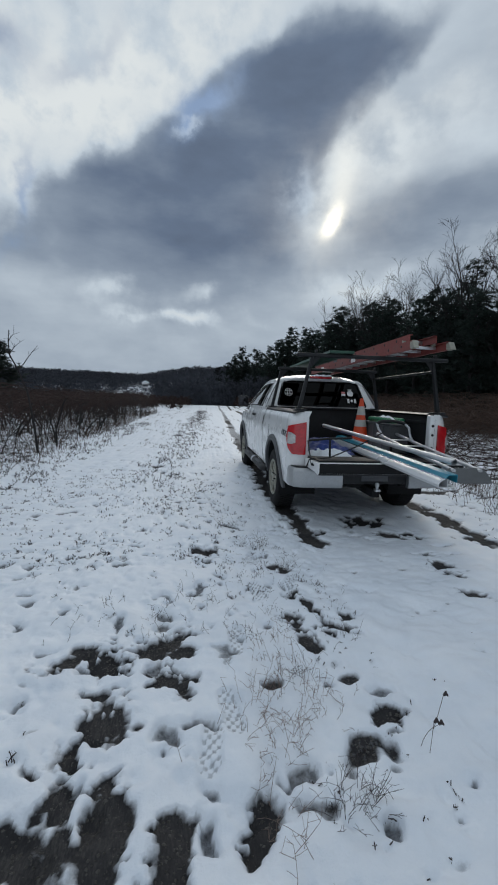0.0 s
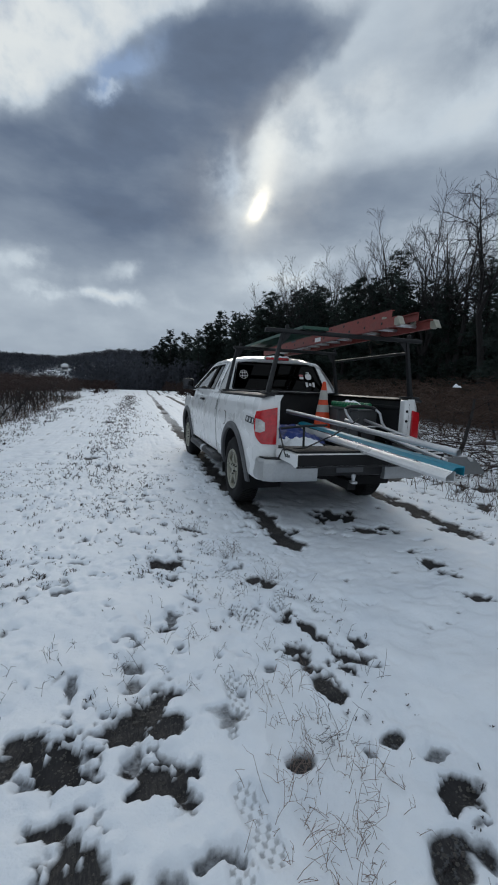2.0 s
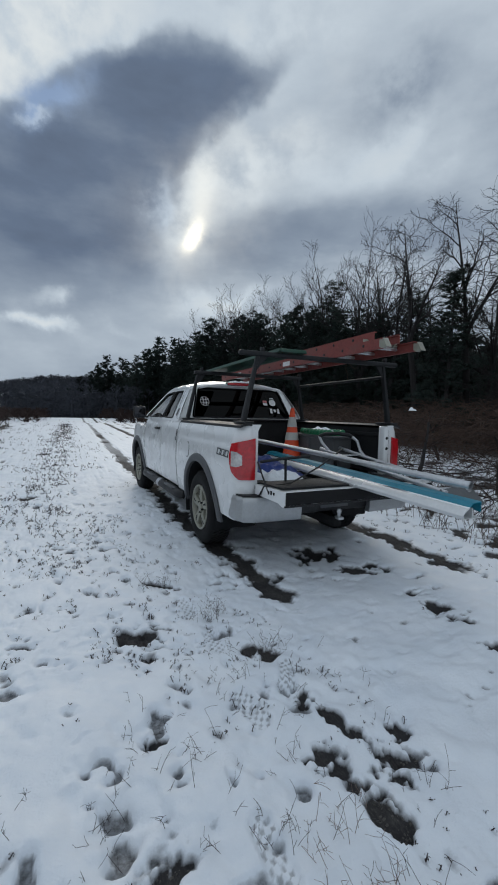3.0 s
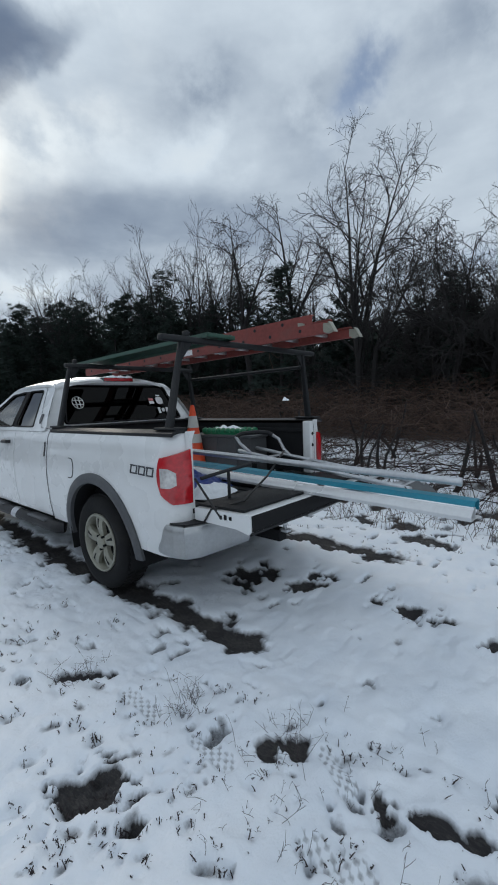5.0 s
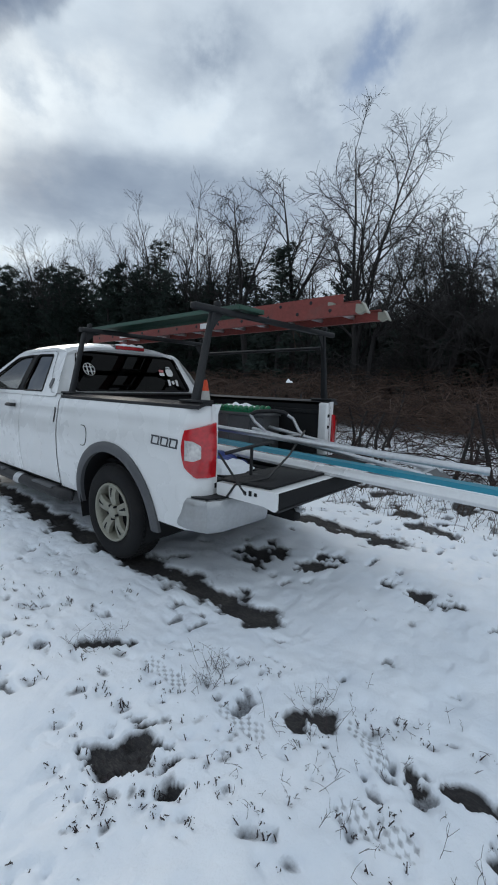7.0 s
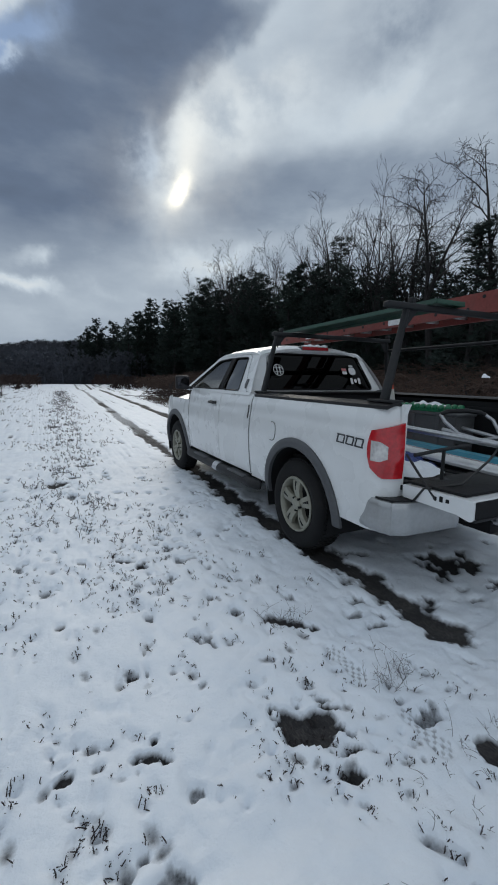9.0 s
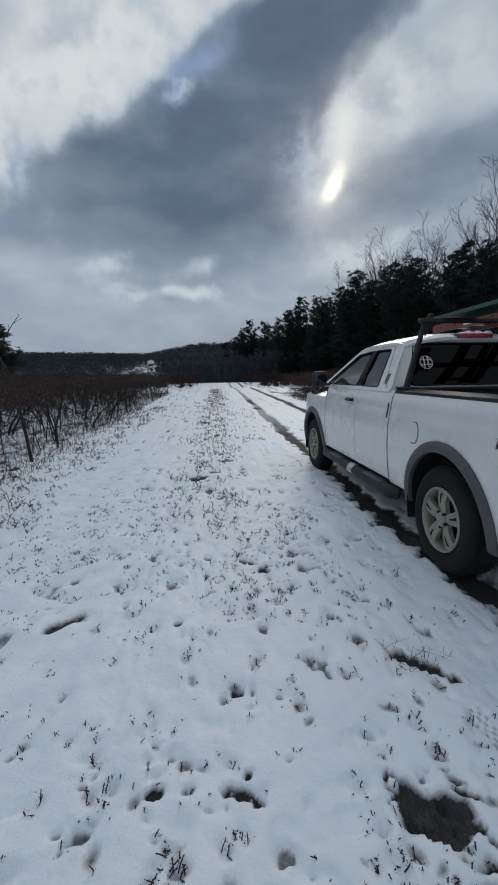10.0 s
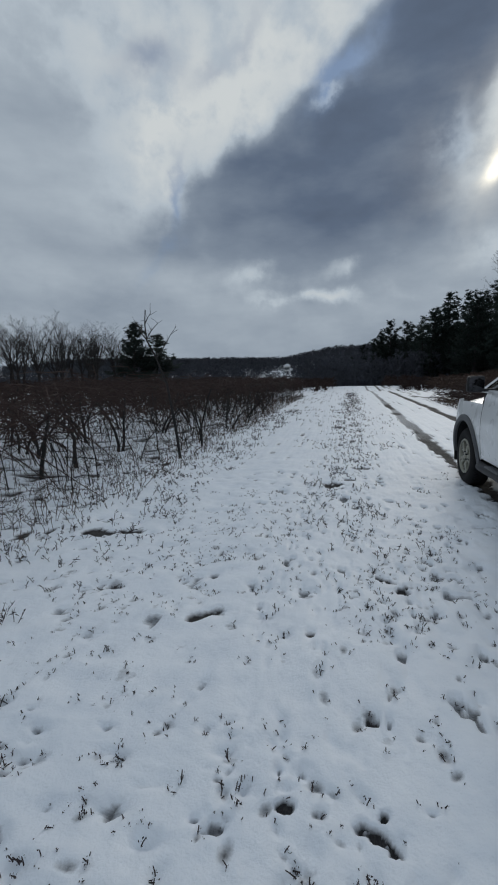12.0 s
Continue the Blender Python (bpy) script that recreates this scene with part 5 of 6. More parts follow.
def ground_material():
    m = bpy.data.materials.new("snow over wet soil")
    m.use_nodes = True
    nt = m.node_tree
    p = nt.nodes["Principled BSDF"]

    def nd(kind, **ins):
        n = nt.nodes.new("ShaderNode" + kind)
        for k, v in ins.items():
            n.inputs[k].default_value = v
        return n
    tc = nd("TexCoord")
    att = nt.nodes.new("ShaderNodeAttribute")
    att.attribute_name = "bare"
    edge = nd("TexNoise", Scale=38.0, Detail=6.0, Roughness=0.65)
    mott = nd("TexNoise", Scale=3.0, Detail=8.0, Roughness=0.6)
    crumb = nd("TexNoise", Scale=95.0, Detail=5.0, Roughness=0.6)
    stones = nd("TexNoise", Scale=60.0, Detail=4.0, Roughness=0.7)
    straws = nd("TexNoise", Scale=120.0, Detail=3.0, Roughness=0.75)
    mp = nd("Mapping")
    mp.inputs["Scale"].default_value = (1.0, 0.25, 1.0)
    for n in (edge, mott, crumb, stones):
        nt.links.new(tc.outputs["Object"], n.inputs["Vector"])
    nt.links.new(tc.outputs["Object"], mp.inputs["Vector"])
    nt.links.new(mp.outputs[0], straws.inputs["Vector"])
    # ragged rim of the snow
    sub = nd("Math")
    sub.operation = "MULTIPLY_ADD"
    sub.inputs[1].default_value = 0.55
    nt.links.new(edge.outputs[0], sub.inputs[0])
    nt.links.new(att.outputs["Fac"], sub.inputs[2])
    mask = nd("MapRange")
    mask.inputs[1].default_value, mask.inputs[2].default_value = 0.50, 1.16
    nt.links.new(sub.outputs[0], mask.inputs[0])
    soil = nd("ValToRGB")
    e = soil.color_ramp.elements
    e[0].position, e[0].color = 0.2, (0.013, 0.0125, 0.0135, 1)
    e[1].position, e[1].color = 0.95, (0.15, 0.138, 0.125, 1)
    mid = e.new(0.55)
    mid.color = (0.037, 0.0355, 0.037, 1)
    mixf = nd("Math")
    mixf.operation = "MULTIPLY_ADD"
    mixf.inputs[1].default_value = 0.62
    nt.links.new(straws.outputs["Color"], mixf.inputs[0])
    lowf = nd("Math")
    lowf.operation = "MULTIPLY"
    lowf.inputs[1].default_value = 0.5
    nt.links.new(mott.outputs[0], lowf.inputs[0])
    nt.links.new(lowf.outputs[0], mixf.inputs[2])
    nt.links.new(mixf.outputs[0], soil.inputs[0])
    snow = nd("ValToRGB")
    e = snow.color_ramp.elements
    e[0].position, e[0].color = 0.3, (0.72, 0.77, 0.84, 1)
    e[1].position, e[1].color = 0.7, (0.83, 0.865, 0.915, 1)
    nt.links.new(mott.outputs[0], snow.inputs[0])
    mix = nd("Mix")
    mix.data_type = "RGBA"
    nt.links.new(mask.outputs[0], mix.inputs[0])
    nt.links.new(snow.outputs[0], mix.inputs[6])
    nt.links.new(soil.outputs[0], mix.inputs[7])
    nt.links.new(mix.outputs[2], p.inputs["Base Color"])
    rough = nd("MapRange")
    rough.inputs[3].default_value, rough.inputs[4].default_value = 0.6, 0.8
    nt.links.new(mask.outputs[0], rough.inputs[0])
    nt.links.new(rough.outputs[0], p.inputs["Roughness"])
    gleam = nd("MapRange")
    gleam.inputs[3].default_value, gleam.inputs[4].default_value = 0.7, 0.12
    nt.links.new(mask.outputs[0], gleam.inputs[0])
    nt.links.new(gleam.outputs[0], p.inputs["Specular IOR Level"])
    b = nd("Bump", Strength=0.5, Distance=0.006)
    nt.links.new(crumb.outputs[0], b.inputs["Height"])
    b2 = nd("Bump", Strength=0.35, Distance=0.012)
    nt.links.new(edge.outputs[0], b2.inputs["Height"])
    nt.links.new(b.outputs[0], b2.inputs["Normal"])
    lumps = nd("TexNoise", Scale=11.0, Detail=4.0, Roughness=0.5)
    nt.links.new(tc.outputs["Object"], lumps.inputs["Vector"])
    b3 = nd("Bump", Strength=0.22, Distance=0.04)
    nt.links.new(lumps.outputs[0], b3.inputs["Height"])
    nt.links.new(b2.outputs[0], b3.inputs["Normal"])
    nt.links.new(b3.outputs[0], p.inputs["Normal"])
    return m


me.materials.append(ground_material())
tagged(new("ground", me), kind="structure")


def ground_z(x, y):
    return float(ground_at(np.array([float(x)]), np.array([float(y)]), False)[0][0])

# ---- plants ----
def bent(rnd, base, way, length, steps, curl, droop, wander=0.0):
    """A wandering line of points from base."""
    pts, p, d = [Vector(base)], Vector(base), Vector(way).normalized()
    turn = Vector((rnd.gauss(0, 1), rnd.gauss(0, 1), rnd.gauss(0, 1))) * curl
    for k in range(steps):
        d = (d + turn / steps + Vector((rnd.gauss(0, wander), rnd.gauss(0, wander), rnd.gauss(0, wander))) + Vector((0, 0, -droop / steps))).normalized()
        p = p + d * (length / steps)
        pts.append(p)
    return pts


def taper(r0, r1, n):
    return [r0 + (r1 - r0) * k / (n - 1) for k in range(n)]


def bare_tree_shells(seed, height, leaders, fork=0.3, spread=0.55, droop=0.0, curl=0.5, limbs=8, boughs=7, twigs=5):
    """Trunk and twiggy crown of a leafless tree at the origin; leaders: the way and share of the height of each main stem."""
    rnd = random.Random(seed)
    trunk, crown = Shell(), Shell()
    r0 = height * 0.014 + 0.02

    def side_shoots(pts, count, start, spread, reach, droop, curl, steps, lift):
        n = len(pts) - 1
        for k in range(count):
            g = start + (1 - start) * (k + rnd.random()) / count
            i = min(int(g * n), n - 1)
            way = (pts[i + 1] - pts[i]).normalized()
            out = Vector((rnd.gauss(0, 1), rnd.gauss(0, 1), rnd.gauss(0, 1)))
            out = (out - way * out.dot(way)).normalized()
            w = way * 0.75 + out * spread + Vector((0, 0, lift))
            yield g, bent(rnd, pts[i].lerp(pts[i + 1], g * n - i), w, reach * (1.1 - 0.6 * g) * rnd.uniform(0.65, 1.25), steps, curl, droop, 0.035 + 0.06 * curl)

    stem = bent(rnd, (0, 0, -0.3), (rnd.gauss(0, 0.04), rnd.gauss(0, 0.04), 1), height * fork + 0.3, 4, 0.12, 0, 0.03)
    trunk.tube(stem, taper(r0, r0 * 0.8, 5), 8, False)
    for way, share in leaders:
        lead = bent(rnd, stem[-1] - Vector((0, 0, 0.1)), way, height * (1 - fork) * share * 1.02, 8, 0.15, 0, 0.04)
        lr = r0 * 0.82 / max(1, len(leaders)) ** 0.3
        trunk.tube(lead, taper(lr, 0.012, 9), 6, False)
        ln = height * (1 - fork) * share
        for g, limb in side_shoots(lead, limbs, 0.06, spread, ln * 0.46, droop * 0.4, curl * 0.8, 6, 0.15):
            br = lr * (1.05 - g) * 0.5 + 0.011
            trunk.tube(limb, taper(br, 0.008, 7), 4, False)
            ll = (limb[-1] - limb[0]).length
            for h, bough in side_shoots(limb, boughs, 0.15, spread * 1.1, ll * 0.55 + 0.25, droop, curl, 4, 0.12):
                crown.tube(bough, taper(br * 0.4 + 0.003, 0.006, 5), 3, False)
                lb = (bough[-1] - bough[0]).length
                for q, twig in side_shoots(bough, twigs, 0.12, spread * 1.15, lb * 0.45 + 0.22, droop * 1.4, curl * 1.3, 2, 0.10):
                    crown.tube(twig, taper(0.0085, 0.006, 3), 3, False)
    return trunk, crown


def pine_shells(seed, height, bare=0.25, wide=0.22, ragged=0.68, dense=1.0):
    """Trunk and ragged crown of needle clumps of a pine."""
    rnd = random.Random(seed)
    trunk, crown = Shell(), Shell()
    pts = bent(rnd, (0, 0, -0.3), (rnd.gauss(0, 0.02), rnd.gauss(0, 0.02), 1), height + 0.2, 8, 0.04, 0, 0.01)
    trunk.tube(pts, taper(height * 0.014 + 0.04, 0.02, len(pts)), 7)
    levels = int(height * 2.0 * dense)
    for k in range(levels):
        f = bare + (1 - bare) * (k + rnd.random() * 0.6) / levels
        i = min(int(f * 8), 7)
        b = pts[i].lerp(pts[i + 1], f * 8 - i)
        reach = height * wide * (1 - f) ** 0.52 * (0.45 + 0.55 * min(1, (f - bare) * 4 + 0.3)) * rnd.uniform(0.7, 1.1) + 0.2
        for j in range(rnd.randint(3, 6)):
            a = rnd.random() * 2 * math.pi
            ln = reach * (1 - ragged * rnd.random())
            br = bent(rnd, b, (math.cos(a), math.sin(a), 0.15 + 0.45 * f), ln, 3, 0.1, -0.25)
            trunk.tube(br, taper(0.035 * (1 - f) + 0.012, 0.006, 4), 3, False)
            for c in range(max(3, int(ln * 4.5))):
                g = 0.25 + 0.75 * rnd.random()
                q = min(int(g * 3), 2)
                ctr = br[q].lerp(br[q + 1], g * 3 - q) + Vector((rnd.gauss(0, 0.14), rnd.gauss(0, 0.14), rnd.gauss(0.03, 0.10)))
                for s in range(12):
                    w = Vector((rnd.gauss(0, 1), rnd.gauss(0, 1), rnd.gauss(0.25, 0.5))).normalized()
                    o = w.orthogonal().normalized() * rnd.uniform(0.03, 0.075)
                    tip = ctr + w * rnd.uniform(0.2, 0.46)
                    n = len(crown.v)
                    crown.v += [ctr - o, ctr + o, tip]
                    crown.f.append((n, n + 1, n + 2))
    return trunk, crown


def plant_tree(name, label, shells, bark, leaf, x, y, group, turn=0.0, scale=1.0):
    ob = thing(name, label, "tree", group, (x, y, ground_z(x, y)))
    part("trunk", shells[0], bark, ob)
    part("crown", shells[1], leaf, ob)
    ob.rotation_euler, ob.scale = (0, 0, turn), (scale, scale, scale)
    return ob


def again(ob, x, y, turn, scale):
    c = copy_thing(ob, pose(x, y, ground_z(x, y), 0, 0, math.degrees(turn)))
    c.scale = (scale, scale, scale)
    return c


rnd = random.Random(12)
# pines along the wood's edge
pines = []
PINE_WORD = "dark green pine at the edge of the woods"
for k, (x, y, h, bare_to, wide) in enumerate(((20.5, 17, 10.2, 0.03, 0.34), (18.5, 27, 10.2, 0.05, 0.38), (19, 42, 12.6, 0.06, 0.32), (21, 66, 14.0, 0.10, 0.32))):
    pines.append((plant_tree("pine_tree", PINE_WORD, pine_shells(40 + k, h, bare_to, wide), BARK, NEEDLE, x, y, "pines at the wood edge", k), h))
for k, (x, y, h) in enumerate(((17.5, 22.5, 8.0), (21.5, 24.5, 9.5), (18.2, 31, 9.8), (21, 34.5, 10.5), (18.6, 37, 11), (22, 46, 12.6), (19.5, 50, 12), (20.5, 55, 13), (19.2, 59, 12.4), (22, 61, 14),
                               (19.5, 72, 13.2), (22, 77, 14.5), (20.5, 83, 13.5), (22.5, 90, 15.5), (21, 97, 14), (23, 104, 16), (21.5, 112, 15), (23.5, 121, 16.5), (22, 131, 15.2), (20, 142, 15.8), (17, 152, 14.5),
                               (25, 19, 9), (26, 29, 10.5), (27, 39, 12), (25.5, 52, 13), (27, 63, 14), (27, 75, 14), (28, 88, 15), (28, 100, 16), (24, 11, 8.5), (14, 160, 13.5), (19, 165, 16), (26, 5, 8), (8, 128, 13.5), (12, 121, 14), (15.5, 115, 14), (5, 134, 12), (2, 141, 10.5), (-2, 149, 9.5), (10.5, 137, 14), (17.5, 107, 14.5), (18, 98, 13))):
    src, h0 = pines[(k * 7 + k // 4) % 4]
    again(src, x + rnd.uniform(-0.6, 0.6), y, rnd.random() * 6.28, h / h0 * rnd.uniform(0.92, 1.16) * (1.0 + 0.0022 * max(0, y - 20)))
for k, (src, x, y, h) in enumerate(((1, 18.9, 2.6, 7.0), (0, 19.4, -1.2, 6.4), (1, 18.8, -4.4, 6.2), (0, 19.2, 4.6, 6.6), (0, 19.8, 29.2, 11.4), (1, 20.2, 33.6, 12.6), (1, 20, 39.3, 13.0), (2, 22, 53, 15.3), (2, 20, 58.5, 15.5), (3, 20.9, 28.0, 13.8), (1, 20.4, 45.5, 13.8), (0, 18.6, 19.0, 8.8), (1, 19.4, 24.6, 10.6))):
    ob, h0 = pines[src]
    again(ob, x, y, 2.1 * k, h / h0)
plant_tree("pine_tree", "broad bushy pine standing before the woods", pine_shells(48, 9.4, 0.04, 0.26, 0.35, 1.7), BARK, NEEDLE, 17.0, 11.75, "pines at the wood edge")
# leafless trees in and behind them
bares = []
BARE_KINDS = (
    (17.6, 7.2, 14.8, (((0.0, 0.06, 1), 0.97), ((0.03, -0.13, 1), 0.95), ((0.05, 0.26, 1), 0.80)), 0.24, 0.62, 0.10, 0.7, 11, 8, 7, "tall leafless tree with several curving stems"),
    (17.2, 6.0, 9.8, (((0.0, -0.75, 1), 0.95), ((0.1, -0.1, 1), 0.8), ((0.0, -1.2, 0.7), 0.85)), 0.42, 0.8, 1.3, 0.9, 10, 8, 6, "leafless tree with a long arching limb and hanging twigs"),
    (20.3, 28.9, 14.8, (((0.1, 0.30, 1), 0.95), ((0, -0.26, 1), 1.0), ((0.3, 0.0, 1), 0.9)), 0.36, 0.5, 0.0, 0.2, 7, 6, 5, "leafless tree with fine upswept twigs in the woods"),
    (18.4, 11.4, 13.0, (((0.0, 0.1, 1), 1.0), ((0.1, -0.35, 1), 0.7)), 0.45, 0.7, 0.3, 0.9, 9, 7, 6, "slender leafless tree with crooked twigs"),
    (20.0, 23.0, 14.4, (((0.0, 0.22, 1), 1.0), ((0.1, -0.18, 1), 0.98), ((-0.2, 0.45, 1), 0.85), ((0.2, -0.42, 1), 0.85)), 0.3, 0.42, 0.0, 0.18, 7, 6, 4, "vase-shaped leafless tree rising over the pines"))
for k, (x, y, h, leaders, fork, sp, dr, cu, limbs, boughs, twigs, word) in enumerate(BARE_KINDS):
    bares.append((plant_tree("bare_tree", word, bare_tree_shells(70 + k, h, leaders, fork, sp, dr, cu, limbs, boughs, twigs), BARK, BARK, x, y, "leafless trees of the woods"), h))
for k, (src, x, y, h) in enumerate(((2, 22, 32.2, 16.2), (2, 22, 37, 15.2), (4, 23, 41, 16.4), (2, 20.5, 47, 16.8), (4, 21.5, 51, 17.2), (2, 22.5, 56, 18), (4, 25, 66, 18), (2, 25, 81, 17.5), (3, 19.0, 15.6, 13.8),
                                    (1, 19, -0.8, 7.8), (1, 17.6, -4.0, 7.4), (1, 20.5, 1.0, 8.6), (3, 22, -2.4, 8.4), (3, 20, -7, 8), (4, 23, 2, 9.2), (1, 17.5, -9.5, 7.6), (3, 19, -13, 8.6), (4, 23.5, 9.5, 11),
                                    (3, 24, 13.5, 11), (4, 26, -6, 9), (2, 27, 8, 11), (1, 26, 16, 10), (3, 23, 17.5, 11.5), (2, 26.5, 25, 13), (3, 25, 0, 9), (1, 18.5, 0.6, 9.8), (1, 18.8, -2.2, 9.0), (3, 20.6, -0.5, 9.6), (3, 19.0, 18.5, 12.8), (2, 23.2, 25.5, 15.2), (4, 20, 43.5, 16.0), (2, 21, 61, 18.5), (3, 19.5, 18.8, 12.4), (1, 17.0, 2.4, 8.8), (1, 18.2, 3.6, 9.2), (1, 17.6, -2.8, 8.2), (3, 18.6, -0.2, 8.6), (1, 19.6, 2.0, 9.4), (1, 16.9, -0.9, 7.6), (1, 17.4, -6.5, 7.6), (3, 18, 1.2, 9.0))):
    ob, h0 = bares[src]
    again(ob, x, y, rnd.random() * 6.28, h / h0 * (0.91 if src in (2, 4) else 1.0))
# dark understorey in the woods, and the woods farther back
under = Shell()
for k in range(1700):
    y = rnd.uniform(-16, 60) if k < 1450 else rnd.uniform(60, 170)
    x = rnd.uniform(17.2, 30) + 0.02 * max(0, y)
    z = ground_z(x, y) if k % 40 == 0 else 0.25
    p = bent(rnd, (x, y, z - 0.2), (rnd.gauss(0, 0.35), rnd.gauss(0, 0.35), 1), rnd.uniform(1.2, 4.2), 4, 0.5, 0.25, 0.08)
    under.tube(p, taper(rnd.uniform(0.012, 0.03), 0.006, 5), 3, False)
    for j in range(3):
        q = p[rnd.randint(1, 3)]
        under.tube(bent(rnd, q, (rnd.gauss(0, 1), rnd.gauss(0, 1), rnd.uniform(0.1, 0.9)), rnd.uniform(0.5, 1.4), 2, 0.6, 0.3), taper(0.013, 0.006, 3), 3, False)
tagged(part("understorey", under, BARK, kind="stuff"), "dark leafless saplings and scrub inside the woods", "undergrowth")
tall = Shell()
for k in range(1200):
    y = rnd.uniform(-14, 12)
    x = rnd.uniform(17.8, 25)
    h = rnd.uniform(3.2, 7.6) * (1.0 if y < 4 else 0.55)
    p = bent(rnd, (x, y, 0.0), (rnd.gauss(0, 0.18), rnd.gauss(0, 0.18), 1), h, 4, 0.6, 0.35, 0.06)
    tall.tube(p, taper(rnd.uniform(0.02, 0.05), 0.01, 5), 3, False)
    for j in range(11):
        q = p[rnd.randint(1, 4)]
        tall.tube(bent(rnd, q, (rnd.gauss(0, 1), rnd.gauss(0, 1), rnd.uniform(0.0, 0.9)), rnd.uniform(0.7, 2.0), 2, 0.8, 0.6), taper(0.016, 0.008, 3), 3, False)
tagged(part("sapling_thicket", tall, BARK, kind="stuff"), "crowded black saplings and hanging vines at the wood edge", "undergrowth")
behind = Shell()
for k in range(640):
    y = rnd.uniform(-26, 50) if k < 520 else rnd.uniform(50, 190)
    x = rnd.uniform(27, 46) + 0.02 * max(0, y)
    h = rnd.uniform(5, 7.5) + 0.07 * max(0, y)
    behind.tube([(x, y, -0.5), (x + rnd.gauss(0, 0.2), y, h * 0.5), (x + rnd.gauss(0, 0.4), y, h)], [0.16, 0.1, 0.02], 5, False)
    for j in range(24):
        z = h * rnd.uniform(0.06, 1.0)
        p = bent(rnd, (x, y, z), (rnd.gauss(0, 1), rnd.gauss(0, 1), 0.6), rnd.uniform(0.8, 2.2) * (1.2 - z / h), 2, 0.3, 0)
        behind.tube([p[0], p[2]], [0.03, 0.008], 3, False)
        for s in range(7):
            w = Vector((rnd.gauss(0, 1), rnd.gauss(0, 1), rnd.gauss(0.2, 0.6))).normalized()
            o = w.orthogonal().normalized() * 0.24
            n = len(behind.v)
            behind.v += [p[1] - o, p[1] + o, p[1] + w * 1.15]
            behind.f.append((n, n + 1, n + 2))
tagged(part("deep_woods", behind, NEEDLE, kind="stuff"), "dense dark woods behind the edge trees", "woods")


# ---- overgrown vines: twisted stems with a brown tangle on top ----
def vine_shells(seed, height, reach, canes):
    r = random.Random(seed)
    trunk, tangle = Shell(), Shell()
    head = None
    for k in range(r.choice((1, 2, 2))):
        p = bent(r, (r.gauss(0, 0.06), r.gauss(0, 0.06), -0.05), (r.gauss(0, 0.16), r.gauss(0, 0.16), 1), height * r.uniform(0.85, 1.05), 7, 0.45, -0.1, 0.11)
        trunk.tube(p, taper(r.uniform(0.026, 0.042), 0.018, 8), 6, False)
        head = p[-1] if head is None else head
        for j in range(canes):
            b = p[r.randint(4, 7)]
            a = r.random() * 6.28
            c = bent(r, b, (math.cos(a), math.sin(a), r.uniform(0.0, 1.0)), reach * r.uniform(0.5, 1.3), 5, 0.9, r.uniform(0.4, 1.8), 0.14)
            tangle.tube(c, taper(r.uniform(0.004, 0.008), 0.003, 6), 3, False)
            for q in c[2:5]:
                tangle.tube(bent(r, q, (r.gauss(0, 1), r.gauss(0, 1), r.gauss(0.1, 0.7)), reach * 0.3 * r.random() + 0.05, 1, 0.6, 0.4), taper(0.003, 0.002, 2), 3, False)
    return trunk, tangle


def vine(seed, x, y, h, reach, canes, group, label):
    ob = thing("vine", label, "vine", group, (x, y, ground_z(x, y)))
    s = vine_shells(seed, h, reach, canes)
    part("stem", s[0], BARK, ob)
    part("cane_tangle", s[1], CANE, ob)
    return ob


LEFT_WORD, RIGHT_WORD = "gnarled leafless vine with a brown tangled top", "bent leafless vine in the snowy brush"
kinds = [vine(200 + k, x, y, 1.35, 0.75, 15, "vines in the old field", LEFT_WORD) for k, (x, y) in enumerate(((-7.55, 3.05), (-7.45, 4.0), (-7.6, 5.8), (-6.3, 7.4), (-8.8, 4.6), (-9.0, 6.6)))]
for row in range(7):
    for k in range(22):
        y = -1.0 + k * 1.75 + rnd.uniform(-0.7, 0.7) + row * 0.9
        x = -6.35 - row * 1.75 + rnd.uniform(-0.5, 0.5) + 0.01 * y
        if row == 0 and y < 5.0 or row == 1 and 2 < y < 6.8:
            continue
        c = copy_thing(kinds[rnd.randint(0, 5)], pose(x, y, ground_z(x, y), 0, 0, rnd.uniform(0, 360)))
        s = rnd.uniform(0.9, 1.12) * (0.8 if row == 0 else 1.0)
        c.scale = (s, s, s)
rkinds = [vine(230 + k, x, y, 1.2, 1.0, 12, "vines in the brush", RIGHT_WORD) for k, (x, y) in enumerate(((3.55, -2.35), (4.4, -1.2), (5.2, 0.6)))]
for k in range(28):
    y = rnd.uniform(-9, 34)
    x = 4.4 + 0.045 * max(0, y) + abs(rnd.gauss(0, 3.2))
    c = copy_thing(rkinds[rnd.randint(0, 2)], pose(x, y, ground_z(x, y), 0, 0, rnd.uniform(0, 360)))
    s = rnd.uniform(0.85, 1.2) + 0.03 * (x - 4)
    c.scale = (s, s, s)


c = copy_thing(rkinds[1], pose(3.95, 1.7, ground_z(3.95, 1.7), 0, 0, 40))
c.scale = (1.25, 1.25, 1.25)


